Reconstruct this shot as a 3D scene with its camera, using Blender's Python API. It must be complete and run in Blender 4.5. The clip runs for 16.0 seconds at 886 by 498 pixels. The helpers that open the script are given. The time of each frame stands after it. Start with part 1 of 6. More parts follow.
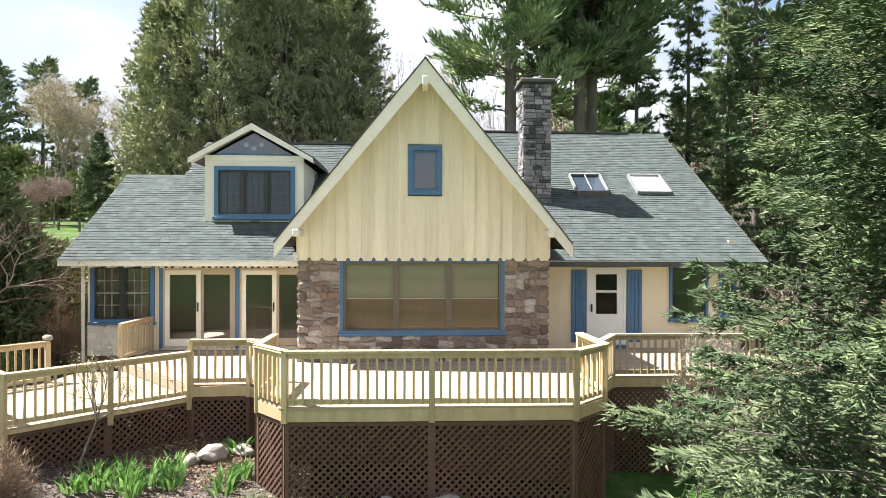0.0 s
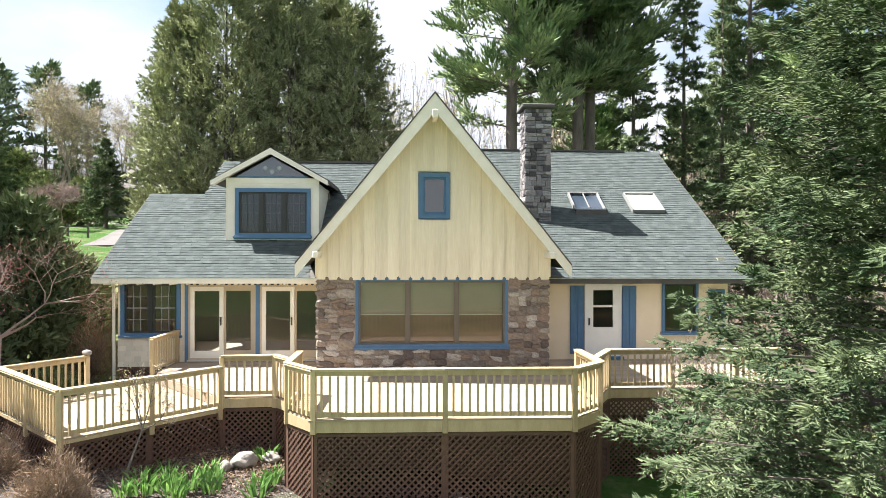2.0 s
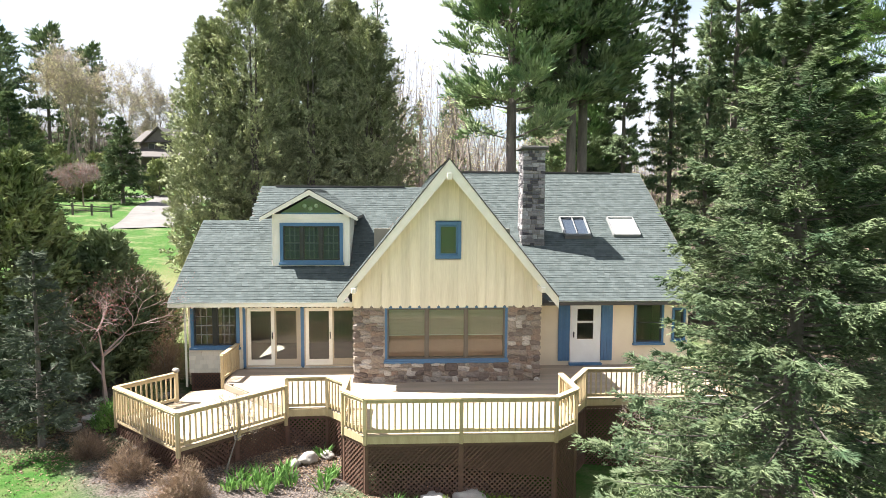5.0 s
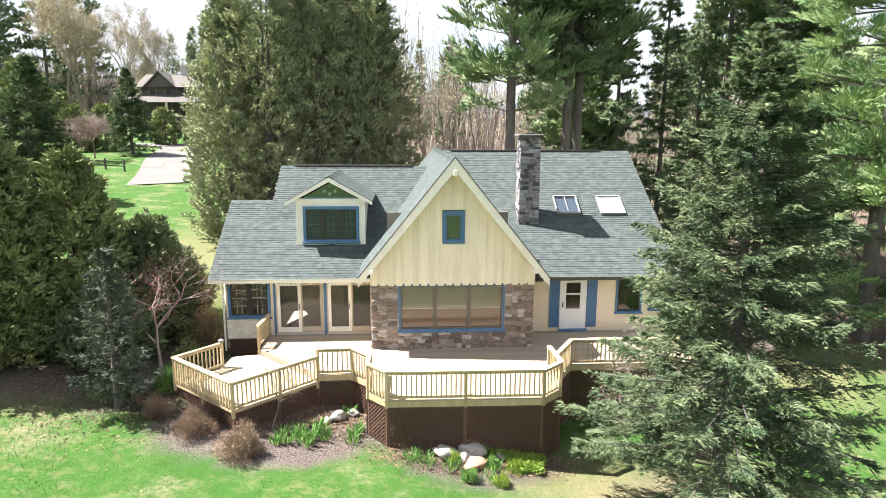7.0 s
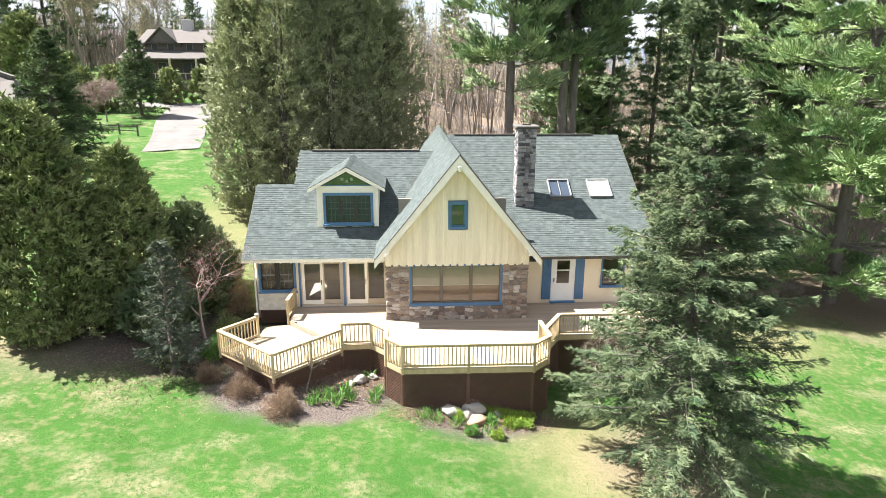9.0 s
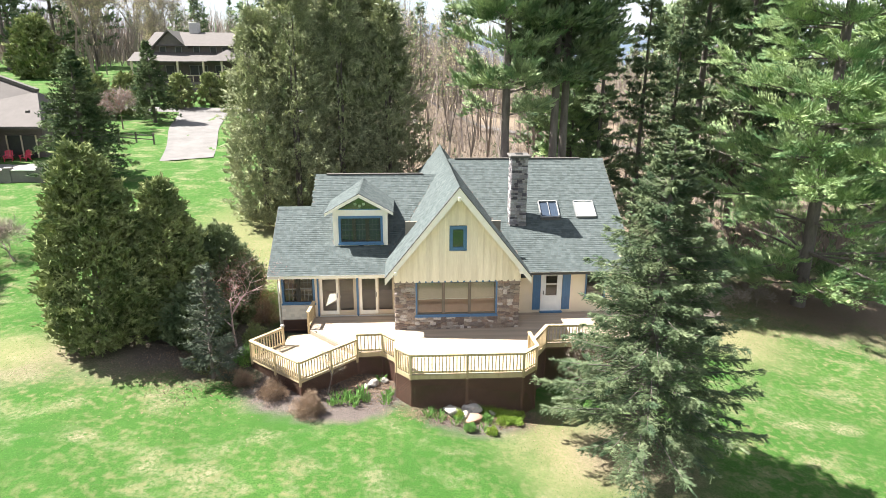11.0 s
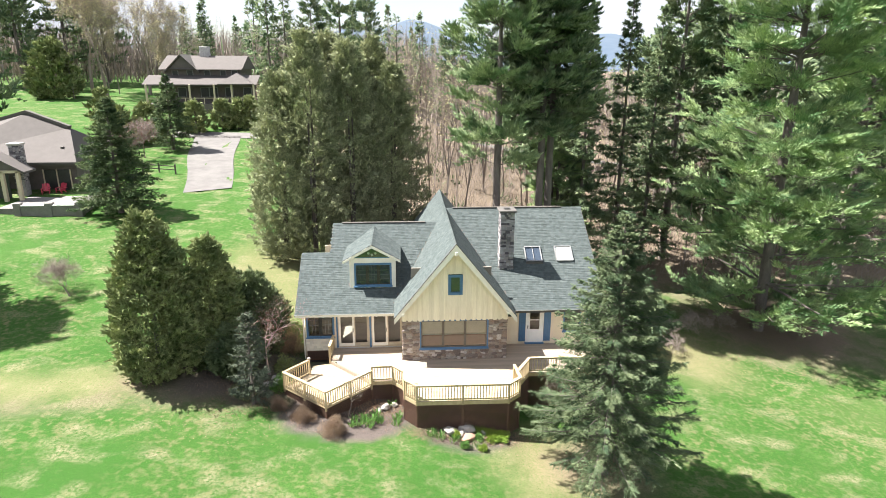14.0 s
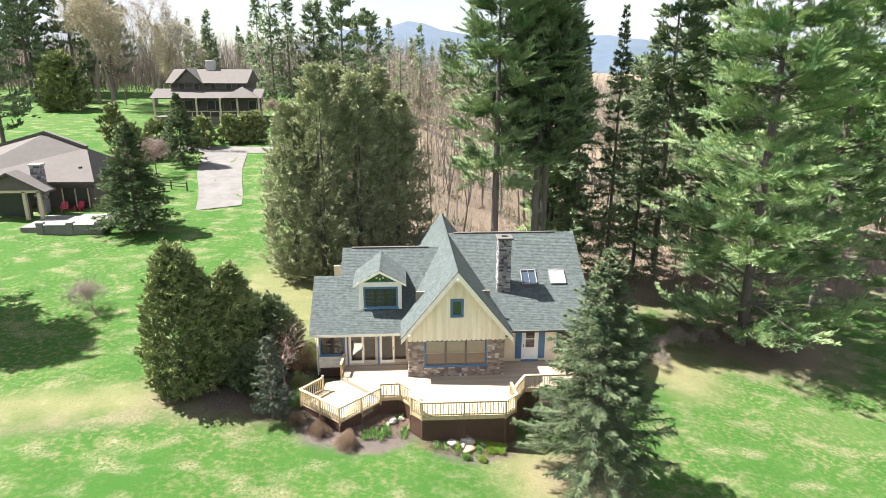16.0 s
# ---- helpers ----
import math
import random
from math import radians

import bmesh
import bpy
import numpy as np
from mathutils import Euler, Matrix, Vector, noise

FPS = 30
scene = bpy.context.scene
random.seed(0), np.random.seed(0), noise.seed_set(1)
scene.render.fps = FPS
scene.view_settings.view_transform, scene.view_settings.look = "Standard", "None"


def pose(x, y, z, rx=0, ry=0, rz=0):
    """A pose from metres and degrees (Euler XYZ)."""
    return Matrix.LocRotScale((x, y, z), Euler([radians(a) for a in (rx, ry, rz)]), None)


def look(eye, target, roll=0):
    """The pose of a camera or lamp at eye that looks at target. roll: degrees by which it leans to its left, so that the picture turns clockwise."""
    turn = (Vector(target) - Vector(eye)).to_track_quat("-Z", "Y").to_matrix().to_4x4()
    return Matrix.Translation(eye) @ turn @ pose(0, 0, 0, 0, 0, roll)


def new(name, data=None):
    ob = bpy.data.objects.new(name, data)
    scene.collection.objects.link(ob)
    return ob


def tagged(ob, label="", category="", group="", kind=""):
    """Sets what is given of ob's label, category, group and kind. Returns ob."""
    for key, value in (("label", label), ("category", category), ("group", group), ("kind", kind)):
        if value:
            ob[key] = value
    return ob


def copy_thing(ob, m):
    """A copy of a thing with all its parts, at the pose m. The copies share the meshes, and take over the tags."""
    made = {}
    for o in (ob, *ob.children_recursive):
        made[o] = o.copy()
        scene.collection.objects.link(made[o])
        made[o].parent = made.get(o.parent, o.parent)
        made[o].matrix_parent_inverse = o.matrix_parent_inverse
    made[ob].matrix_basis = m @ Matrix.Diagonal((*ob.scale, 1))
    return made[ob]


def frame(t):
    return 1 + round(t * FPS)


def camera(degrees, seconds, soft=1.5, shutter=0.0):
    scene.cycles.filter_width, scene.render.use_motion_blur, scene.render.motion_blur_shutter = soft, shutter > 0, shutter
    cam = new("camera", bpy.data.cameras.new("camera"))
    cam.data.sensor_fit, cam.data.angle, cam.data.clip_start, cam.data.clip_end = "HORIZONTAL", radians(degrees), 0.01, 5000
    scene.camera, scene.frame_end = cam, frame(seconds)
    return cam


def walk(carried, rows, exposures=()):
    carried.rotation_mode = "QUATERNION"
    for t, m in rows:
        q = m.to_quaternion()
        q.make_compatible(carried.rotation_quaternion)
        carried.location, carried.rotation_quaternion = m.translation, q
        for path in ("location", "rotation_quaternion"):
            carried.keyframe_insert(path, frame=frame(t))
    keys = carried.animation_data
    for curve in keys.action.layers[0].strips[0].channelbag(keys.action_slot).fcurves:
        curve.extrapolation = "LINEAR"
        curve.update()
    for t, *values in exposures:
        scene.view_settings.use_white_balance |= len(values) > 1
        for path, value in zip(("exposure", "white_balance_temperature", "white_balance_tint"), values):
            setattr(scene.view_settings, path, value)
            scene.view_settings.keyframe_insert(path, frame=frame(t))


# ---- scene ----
cam = camera(71.1, 16.0, soft=0.5)
METRES, EYE, TILT, LEAN, TURN = 25.0, 4.2, 0.0, 0.0, -3.1
ROWS = [
    (0.0, 0.0, 0.0, 0.0, 0.0, -0.18, -0.18),
    (0.5, -0.0016, -0.007, 0.0004, -0.02, -0.18, -0.17),
    (1.0, -0.0039, -0.016, 0.004, -0.04, -0.2, -0.17),
    (1.5, -0.0066, -0.0281, 0.0111, -0.08, -0.2, -0.17),
    (2.0, -0.0092, -0.0436, 0.0197, -0.11, -0.19, -0.19),
    (2.5, -0.0116, -0.0621, 0.0312, -0.14, -0.22, -0.18),
    (3.0, -0.0151, -0.0833, 0.0461, -0.16, -0.24, -0.16),
    (5.5, -0.0304, -0.2067, 0.1403, -0.36, -6.24, -0.29),
    (6.0, -0.0331, -0.2306, 0.1604, -0.38, -7.74, -0.29),
    (6.5, -0.0362, -0.2551, 0.1799, -0.42, -9.21, -0.28),
    (7.0, -0.0388, -0.2798, 0.1994, -0.44, -10.68, -0.29),
    (7.5, -0.0408, -0.3053, 0.2195, -0.44, -12.14, -0.3),
    (8.0, -0.0431, -0.3313, 0.2402, -0.46, -13.6, -0.31),
    (10.5, -0.0557, -0.4691, 0.3453, -0.49, -16.59, -0.26),
    (11.0, -0.0548, -0.5006, 0.3688, -0.51, -16.6, -0.25),
    (11.5, -0.0539, -0.5344, 0.3934, -0.53, -16.61, -0.23),
    (12.0, -0.054, -0.568, 0.4193, -0.55, -16.62, -0.24),
    (12.5, -0.0545, -0.5991, 0.445, -0.58, -16.61, -0.23),
    (13.0, -0.0566, -0.6279, 0.4711, -0.6, -16.62, -0.22),
    (13.5, -0.0581, -0.6557, 0.4974, -0.63, -16.62, -0.21),
    (14.0, -0.0593, -0.682, 0.5235, -0.65, -16.62, -0.21),
    (14.5, -0.0613, -0.7072, 0.5496, -0.68, -16.62, -0.2),
    (15.0, -0.064, -0.7315, 0.5753, -0.71, -16.59, -0.21),
    (15.5, -0.067, -0.7558, 0.5959, -0.75, -16.56, -0.22),
    (16.0, -0.0698, -0.7795, 0.615, -0.77, -16.55, -0.22),
]
walk(cam, [(t, pose(0, 0, EYE, TILT, LEAN, TURN) @ pose(METRES * x, METRES * y, METRES * z, 90 + pitch, roll, yaw)) for t, x, y, z, yaw, pitch, roll in ROWS], [(0.0, 2.02), (3.0, 2.08), (8.0, 2.25), (11.5, 2.16), (15.0, 2.06), (16.0, 2.06)])

# ---- world, sun, exposure ----
SUN_WAY = Vector((-0.67, 0.15, 1.0)).normalized()
world = bpy.data.worlds.new("sky")
scene.world = world
world.use_nodes = True
wn, wl = world.node_tree.nodes, world.node_tree.links
wn.clear()
sky = wn.new("ShaderNodeTexSky")
sky.sky_type, sky.sun_disc = "NISHITA", False
sky.sun_elevation = math.asin(SUN_WAY.z)
sky.sun_rotation = math.atan2(SUN_WAY.x, SUN_WAY.y)
sky.altitude, sky.dust_density = 500, 2.0
wt = wn.new("ShaderNodeTexCoord")
wmap = wn.new("ShaderNodeMapping")
wmap.inputs["Scale"].default_value = (1.0, 1.0, 2.2)
cloud = wn.new("ShaderNodeTexNoise")
cloud.inputs["Scale"].default_value, cloud.inputs["Detail"].default_value = 2.2, 7
ramp = wn.new("ShaderNodeValToRGB")
ramp.color_ramp.elements[0].position, ramp.color_ramp.elements[1].position = 0.33, 0.50
scale_sky = wn.new("ShaderNodeVectorMath")
scale_sky.operation = "SCALE"
scale_sky.inputs["Scale"].default_value = 0.06
cmix = wn.new("ShaderNodeMix")
cmix.data_type = "RGBA"
cmix.inputs["B"].default_value = (0.25, 0.262, 0.29, 1)
wbg, wout = wn.new("ShaderNodeBackground"), wn.new("ShaderNodeOutputWorld")
wbg.inputs["Strength"].default_value = 1.0
wl.new(wt.outputs["Generated"], wmap.inputs["Vector"])
wl.new(wmap.outputs["Vector"], cloud.inputs["Vector"])
wl.new(cloud.outputs["Fac"], ramp.inputs["Fac"])
wl.new(sky.outputs["Color"], scale_sky.inputs[0])
wl.new(ramp.outputs["Color"], cmix.inputs["Factor"])
wl.new(scale_sky.outputs["Vector"], cmix.inputs["A"])
wl.new(cmix.outputs["Result"], wbg.inputs["Color"])
wl.new(wbg.outputs["Background"], wout.inputs["Surface"])
sun = new("sun", bpy.data.lights.new("sun", "SUN"))
sun.data.energy, sun.data.angle, sun.data.color = 5.0, radians(0.55), (1.0, 0.96, 0.90)
sun.matrix_world = look(SUN_WAY * 80, (0, 0, 0))


# ---- materials ----
def mat(name, c1, c2=None, rough=0.7, scale=6.0, fine=60.0, bump=0.15, vary=0.0, island=False, metal=0.0, stretch=(1, 1, 1), dist=0.01, spec=0.5):
    """A painted, wooden or stony surface: two colours mixed by coarse and fine noise, with per-piece variation."""
    m = bpy.data.materials.new(name)
    m.use_nodes = True
    n, l = m.node_tree.nodes, m.node_tree.links
    b = n["Principled BSDF"]
    b.inputs["Roughness"].default_value, b.inputs["Metallic"].default_value = rough, metal
    b.inputs["Specular IOR Level"].default_value = spec
    c2 = c2 or tuple(v * 0.8 for v in c1)
    tc, mp = n.new("ShaderNodeTexCoord"), n.new("ShaderNodeMapping")
    mp.inputs["Scale"].default_value = stretch
    l.new(tc.outputs["Object"], mp.inputs["Vector"])
    a, f = n.new("ShaderNodeTexNoise"), n.new("ShaderNodeTexNoise")
    a.inputs["Scale"].default_value, a.inputs["Detail"].default_value = scale, 5
    f.inputs["Scale"].default_value, f.inputs["Detail"].default_value = fine, 3
    l.new(mp.outputs["Vector"], a.inputs["Vector"])
    l.new(mp.outputs["Vector"], f.inputs["Vector"])
    add = n.new("ShaderNodeMath")
    add.operation = "MULTIPLY_ADD"
    l.new(f.outputs["Fac"], add.inputs[0])
    add.inputs[1].default_value = 0.5
    l.new(a.outputs["Fac"], add.inputs[2])
    rp = n.new("ShaderNodeMapRange")
    rp.inputs["From Min"].default_value, rp.inputs["From Max"].default_value = 0.5, 1.0
    l.new(add.outputs["Value"], rp.inputs["Value"])
    mx = n.new("ShaderNodeMix")
    mx.data_type = "RGBA"
    mx.inputs["A"].default_value, mx.inputs["B"].default_value = (*c1, 1), (*c2, 1)
    l.new(rp.outputs["Result"], mx.inputs["Factor"])
    out = mx.outputs["Result"]
    if vary:
        src = n.new("ShaderNodeNewGeometry").outputs["Random Per Island"] if island else n.new("ShaderNodeObjectInfo").outputs["Random"]
        hs, mr = n.new("ShaderNodeHueSaturation"), n.new("ShaderNodeMapRange")
        mr.inputs["To Min"].default_value, mr.inputs["To Max"].default_value = 1 - vary, 1 + vary
        l.new(src, mr.inputs["Value"])
        l.new(mr.outputs["Result"], hs.inputs["Value"])
        l.new(out, hs.inputs["Color"])
        out = hs.outputs["Color"]
    l.new(out, b.inputs["Base Color"])
    if bump:
        bp = n.new("ShaderNodeBump")
        bp.inputs["Strength"].default_value, bp.inputs["Distance"].default_value = bump, dist
        l.new(f.outputs["Fac"], bp.inputs["Height"])
        l.new(bp.outputs["Normal"], b.inputs["Normal"])
    return m


def leaf_mat(name, c1, c2, vary=0.35, glow=0.3, scale=0.8, rough=0.6):
    """Leaves and needles: diffuse with some light let through, varied leaf by leaf and patch by patch."""
    m = bpy.data.materials.new(name)
    m.use_nodes = True
    n, l = m.node_tree.nodes, m.node_tree.links
    n.remove(n["Principled BSDF"])
    tc, a = n.new("ShaderNodeTexCoord"), n.new("ShaderNodeTexNoise")
    a.inputs["Scale"].default_value, a.inputs["Detail"].default_value = scale, 4
    l.new(tc.outputs["Object"], a.inputs["Vector"])
    rp = n.new("ShaderNodeMapRange")
    rp.inputs["From Min"].default_value, rp.inputs["From Max"].default_value = 0.35, 0.65
    l.new(a.outputs["Fac"], rp.inputs["Value"])
    mx = n.new("ShaderNodeMix")
    mx.data_type = "RGBA"
    mx.inputs["A"].default_value, mx.inputs["B"].default_value = (*c1, 1), (*c2, 1)
    l.new(rp.outputs["Result"], mx.inputs["Factor"])
    hs, mr = n.new("ShaderNodeHueSaturation"), n.new("ShaderNodeMapRange")
    mr.inputs["To Min"].default_value, mr.inputs["To Max"].default_value = 1 - vary, 1 + vary
    l.new(n.new("ShaderNodeNewGeometry").outputs["Random Per Island"], mr.inputs["Value"])
    l.new(mr.outputs["Result"], hs.inputs["Value"])
    l.new(mx.outputs["Result"], hs.inputs["Color"])
    d, t, g = n.new("ShaderNodeBsdfDiffuse"), n.new("ShaderNodeBsdfTranslucent"), n.new("ShaderNodeBsdfGlossy")
    g.inputs["Roughness"].default_value = rough
    g.inputs["Color"].default_value = (0.6, 0.62, 0.6, 1)
    m1, m2 = n.new("ShaderNodeMixShader"), n.new("ShaderNodeMixShader")
    m1.inputs[0].default_value, m2.inputs[0].default_value = glow * 0.8, 0.015
    for s in (d, t):
        l.new(hs.outputs["Color"], s.inputs["Color"])
    l.new(d.outputs[0], m1.inputs[1])
    l.new(t.outputs[0], m1.inputs[2])
    l.new(m1.outputs[0], m2.inputs[1])
    l.new(g.outputs[0], m2.inputs[2])
    l.new(m2.outputs[0], n["Material Output"].inputs["Surface"])
    return m


def glass_mat(name, tint=(0.9, 0.95, 0.93), ior=1.72):
    """A thin pane: clear, with a mirror's gloss by Fresnel."""
    m = bpy.data.materials.new(name)
    m.use_nodes = True
    n, l = m.node_tree.nodes, m.node_tree.links
    n.remove(n["Principled BSDF"])
    t, g, f, x = n.new("ShaderNodeBsdfTransparent"), n.new("ShaderNodeBsdfGlossy"), n.new("ShaderNodeFresnel"), n.new("ShaderNodeMixShader")
    t.inputs["Color"].default_value = (*tint, 1)
    g.inputs["Roughness"].default_value = 0.02
    f.inputs["IOR"].default_value = ior
    l.new(f.outputs[0], x.inputs[0])
    l.new(t.outputs[0], x.inputs[1])
    l.new(g.outputs[0], x.inputs[2])
    l.new(x.outputs[0], n["Material Output"].inputs["Surface"])
    return m


CREAM = mat("cream_paint", (0.8, 0.735, 0.585), (0.64, 0.575, 0.43), 0.75, 5, 40, 0.2, 0.07, stretch=(1, 1, 0.08))
CREAM_TRIM = mat("cream_trim_paint", (0.8, 0.765, 0.68), (0.72, 0.68, 0.58), 0.6, 3, 40, 0.1)
STUCCO = mat("cream_stucco", (0.76, 0.65, 0.49), (0.69, 0.58, 0.43), 0.85, 1.5, 45, 0.35)
SHINGLE_WALL = mat("pale_wall_shingle", (0.72, 0.67, 0.57), (0.63, 0.58, 0.48), 0.8, 4, 40, 0.3, 0.1)
BLUE = mat("blue_paint", (0.066, 0.16, 0.29), (0.055, 0.13, 0.24), 0.45, 4, 60, 0.08)
SASH = mat("brown_sash_paint", (0.16, 0.13, 0.10), (0.13, 0.105, 0.08), 0.5, 4, 50, 0.05)
GREY_METAL = mat("grey_clad_frame", (0.24, 0.24, 0.24), (0.19, 0.19, 0.19), 0.5, 4, 50, 0.05)
SLATE = mat("slate_blue_paint", (0.05, 0.068, 0.10), (0.04, 0.054, 0.08), 0.5, 4, 50, 0.05)
NAVY = mat("navy_backing", (0.022, 0.035, 0.065), (0.03, 0.045, 0.075), 0.6, 4, 50, 0.05)
RUST_REFLECTION = mat("rust_reflection_slats", (0.38, 0.235, 0.165), (0.32, 0.20, 0.14), 0.8, 3, 50, 0.05)
FLAG = mat("grey_flagging", (0.115, 0.106, 0.1), (0.08, 0.074, 0.07), 0.9, 2, 20, 0.3)
WHITE = mat("white_paint", (0.80, 0.79, 0.76), (0.72, 0.71, 0.68), 0.4, 3, 50, 0.05)
TAUPE = mat("taupe_vinyl", (0.50, 0.42, 0.31), (0.45, 0.38, 0.28), 0.5, 4, 50, 0.05)
DARK = mat("dark_sash_paint", (0.018, 0.018, 0.02), (0.03, 0.03, 0.03), 0.4, 4, 50, 0.05)
ROOF = mat("asphalt_shingle", (0.057, 0.070, 0.071), (0.089, 0.104, 0.102), 0.95, 4.0, 90, 0.5, 0.16, island=True, spec=0.12)
ROOF_EDGE = mat("roof_edge_dark", (0.06, 0.055, 0.05), (0.1, 0.09, 0.08), 0.8, 3, 50, 0.2)


def stone_mat(name, stops, dark=0.55):
    """Field stone: each stone takes its own hue, with veins and grain."""
    m = mat(name, (0.3, 0.3, 0.3), None, 0.85, 5, 40, 0.8, dist=0.02)
    n, l = m.node_tree.nodes, m.node_tree.links
    r = n.new("ShaderNodeValToRGB")
    r.color_ramp.interpolation = "CONSTANT"
    e = r.color_ramp.elements
    e[0].color, e[1].color = (*stops[0], 1), (*stops[1], 1)
    e[1].position = 1 / len(stops)
    for i, c in enumerate(stops[2:], 2):
        e.new(i / len(stops)).color = (*c, 1)
    l.new(n.new("ShaderNodeObjectInfo").outputs["Random"], r.inputs["Fac"])
    mx = next(x for x in n if x.type == "MIX")
    sc = n.new("ShaderNodeVectorMath")
    sc.operation = "SCALE"
    sc.inputs["Scale"].default_value = dark
    l.new(r.outputs["Color"], sc.inputs[0])
    l.new(r.outputs["Color"], mx.inputs["A"])
    l.new(sc.outputs["Vector"], mx.inputs["B"])
    return m


STONE = stone_mat("field_stone", ((0.37, 0.29, 0.24), (0.26, 0.205, 0.175), (0.46, 0.39, 0.325), (0.33, 0.245, 0.19), (0.46, 0.41, 0.36), (0.20, 0.155, 0.135), (0.39, 0.32, 0.26), (0.29, 0.24, 0.21), (0.66, 0.60, 0.54), (0.36, 0.265, 0.205)), 0.5)
CHIM_STONE = stone_mat("grey_chimney_stone", ((0.36, 0.34, 0.345), (0.19, 0.18, 0.19), (0.50, 0.48, 0.48), (0.28, 0.26, 0.265), (0.11, 0.10, 0.11), (0.40, 0.365, 0.355)))
MORTAR = mat("mortar", (0.38, 0.32, 0.27), (0.28, 0.235, 0.195), 0.95, 8, 60, 0.6)
DECK_WOOD = mat("new_pine_decking", (0.37, 0.295, 0.205), (0.31, 0.245, 0.165), 0.7, 3, 40, 0.2, 0.10, stretch=(0.2, 3, 3))
RAIL_WOOD = mat("new_pine_rail", (0.50, 0.40, 0.245), (0.38, 0.29, 0.165), 0.65, 4, 40, 0.2, 0.16, stretch=(2, 2, 0.4))
OLD_DECK = mat("weathered_decking", (0.33, 0.265, 0.205), (0.27, 0.215, 0.165), 0.8, 3, 40, 0.2, 0.10, stretch=(0.2, 3, 3))
LATTICE = mat("brown_lattice", (0.12, 0.062, 0.042), (0.08, 0.042, 0.03), 0.7, 5, 50, 0.2, 0.12)
GLASS = glass_mat("window_glass")
DOUBLE_GLASS = glass_mat("double_glazing", ior=2.3)
BLIND = mat("blind_fabric", (0.60, 0.50, 0.39), (0.53, 0.44, 0.34), 0.8, 3, 50, 0.05)
DARK_ROOM = mat("room_wall", (0.25, 0.22, 0.18), (0.2, 0.18, 0.15), 0.9, 2, 30, 0.05)
METAL = mat("aluminium", (0.7, 0.71, 0.72), (0.6, 0.61, 0.62), 0.4, 8, 50, 0.03, metal=0.9)
BARK = mat("grey_brown_bark", (0.17, 0.145, 0.13), (0.095, 0.08, 0.07), 0.95, 5, 30, 0.9, stretch=(1, 1, 0.25), dist=0.03)
PALE_BARK = mat("pale_twig_bark", (0.27, 0.22, 0.19), (0.19, 0.15, 0.13), 0.9, 5, 30, 0.4)
RED_BARK = mat("reddish_twig_bark", (0.36, 0.275, 0.25), (0.26, 0.19, 0.175), 0.9, 5, 30, 0.4)
WOOD_BARK = mat("grey_sapling_bark", (0.28, 0.235, 0.215), (0.19, 0.155, 0.14), 0.9, 5, 30, 0.4)
BOULDER = mat("pale_boulder", (0.38, 0.35, 0.315), (0.24, 0.22, 0.20), 0.85, 5, 30, 0.6, 0.2, dist=0.02)
CONCRETE = mat("pale_concrete", (0.45, 0.42, 0.38), (0.36, 0.34, 0.31), 0.9, 3, 40, 0.3)
GREY_WALL = mat("grey_brown_siding", (0.125, 0.105, 0.098), (0.09, 0.075, 0.07), 0.8, 2, 30, 0.2)
TAN_ROOF = mat("tan_shingle", (0.098, 0.086, 0.082), (0.08, 0.07, 0.066), 0.9, 1.5, 30, 0.3)
RED_PLASTIC = mat("red_plastic", (0.55, 0.05, 0.09), (0.48, 0.04, 0.08), 0.4, 4, 40, 0.03)
SPRUCE = leaf_mat("spruce_needles", (0.054, 0.093, 0.048), (0.174, 0.214, 0.112), vary=0.22, glow=0.3, scale=1.3)
BLUE_SPRUCE = leaf_mat("blue_spruce_needles", (0.044, 0.06, 0.042), (0.10, 0.118, 0.08), vary=0.25, glow=0.12)
PINE = leaf_mat("white_pine_needles", (0.12, 0.225, 0.10), (0.40, 0.50, 0.24), glow=0.4, vary=0.2, scale=0.6)
MID_PINE = leaf_mat("green_pine_needles", (0.13, 0.215, 0.105), (0.37, 0.44, 0.24), glow=0.4, vary=0.2)
LAWN_DARK = leaf_mat("deep_spruce_needles", (0.05, 0.085, 0.042), (0.145, 0.185, 0.085), vary=0.25, glow=0.15)
DARK_PINE = leaf_mat("dark_pine_needles", (0.09, 0.142, 0.082), (0.265, 0.32, 0.175), glow=0.35, vary=0.25)
CEDAR = leaf_mat("cedar_foliage", (0.21, 0.24, 0.135), (0.455, 0.475, 0.285), scale=0.9, vary=0.3, glow=0.45)
DEEP_YEW = leaf_mat("deep_green_yew_foliage", (0.07, 0.10, 0.05), (0.165, 0.20, 0.095), scale=0.7, vary=0.25, glow=0.2)
YEW = leaf_mat("dark_evergreen_foliage", (0.11, 0.15, 0.058), (0.30, 0.33, 0.14), scale=1.1, vary=0.28, glow=0.3)
BUD = leaf_mat("spring_buds", (0.46, 0.45, 0.24), (0.42, 0.34, 0.25), glow=0.4)
RED_BUD = leaf_mat("red_spring_buds", (0.34, 0.12, 0.12), (0.26, 0.10, 0.09), glow=0.2)
TWIG = leaf_mat("fine_twigs", (0.21, 0.17, 0.15), (0.30, 0.255, 0.225), glow=0.1, vary=0.3)
FRESH = leaf_mat("fresh_green_leaves", (0.1, 0.22, 0.06), (0.2, 0.33, 0.09), glow=0.4)
LIME = leaf_mat("lime_ground_cover", (0.25, 0.33, 0.06), (0.18, 0.28, 0.05), glow=0.3)
DRY = leaf_mat("dry_brown_twigs", (0.29, 0.205, 0.145), (0.17, 0.12, 0.085), glow=0.1)


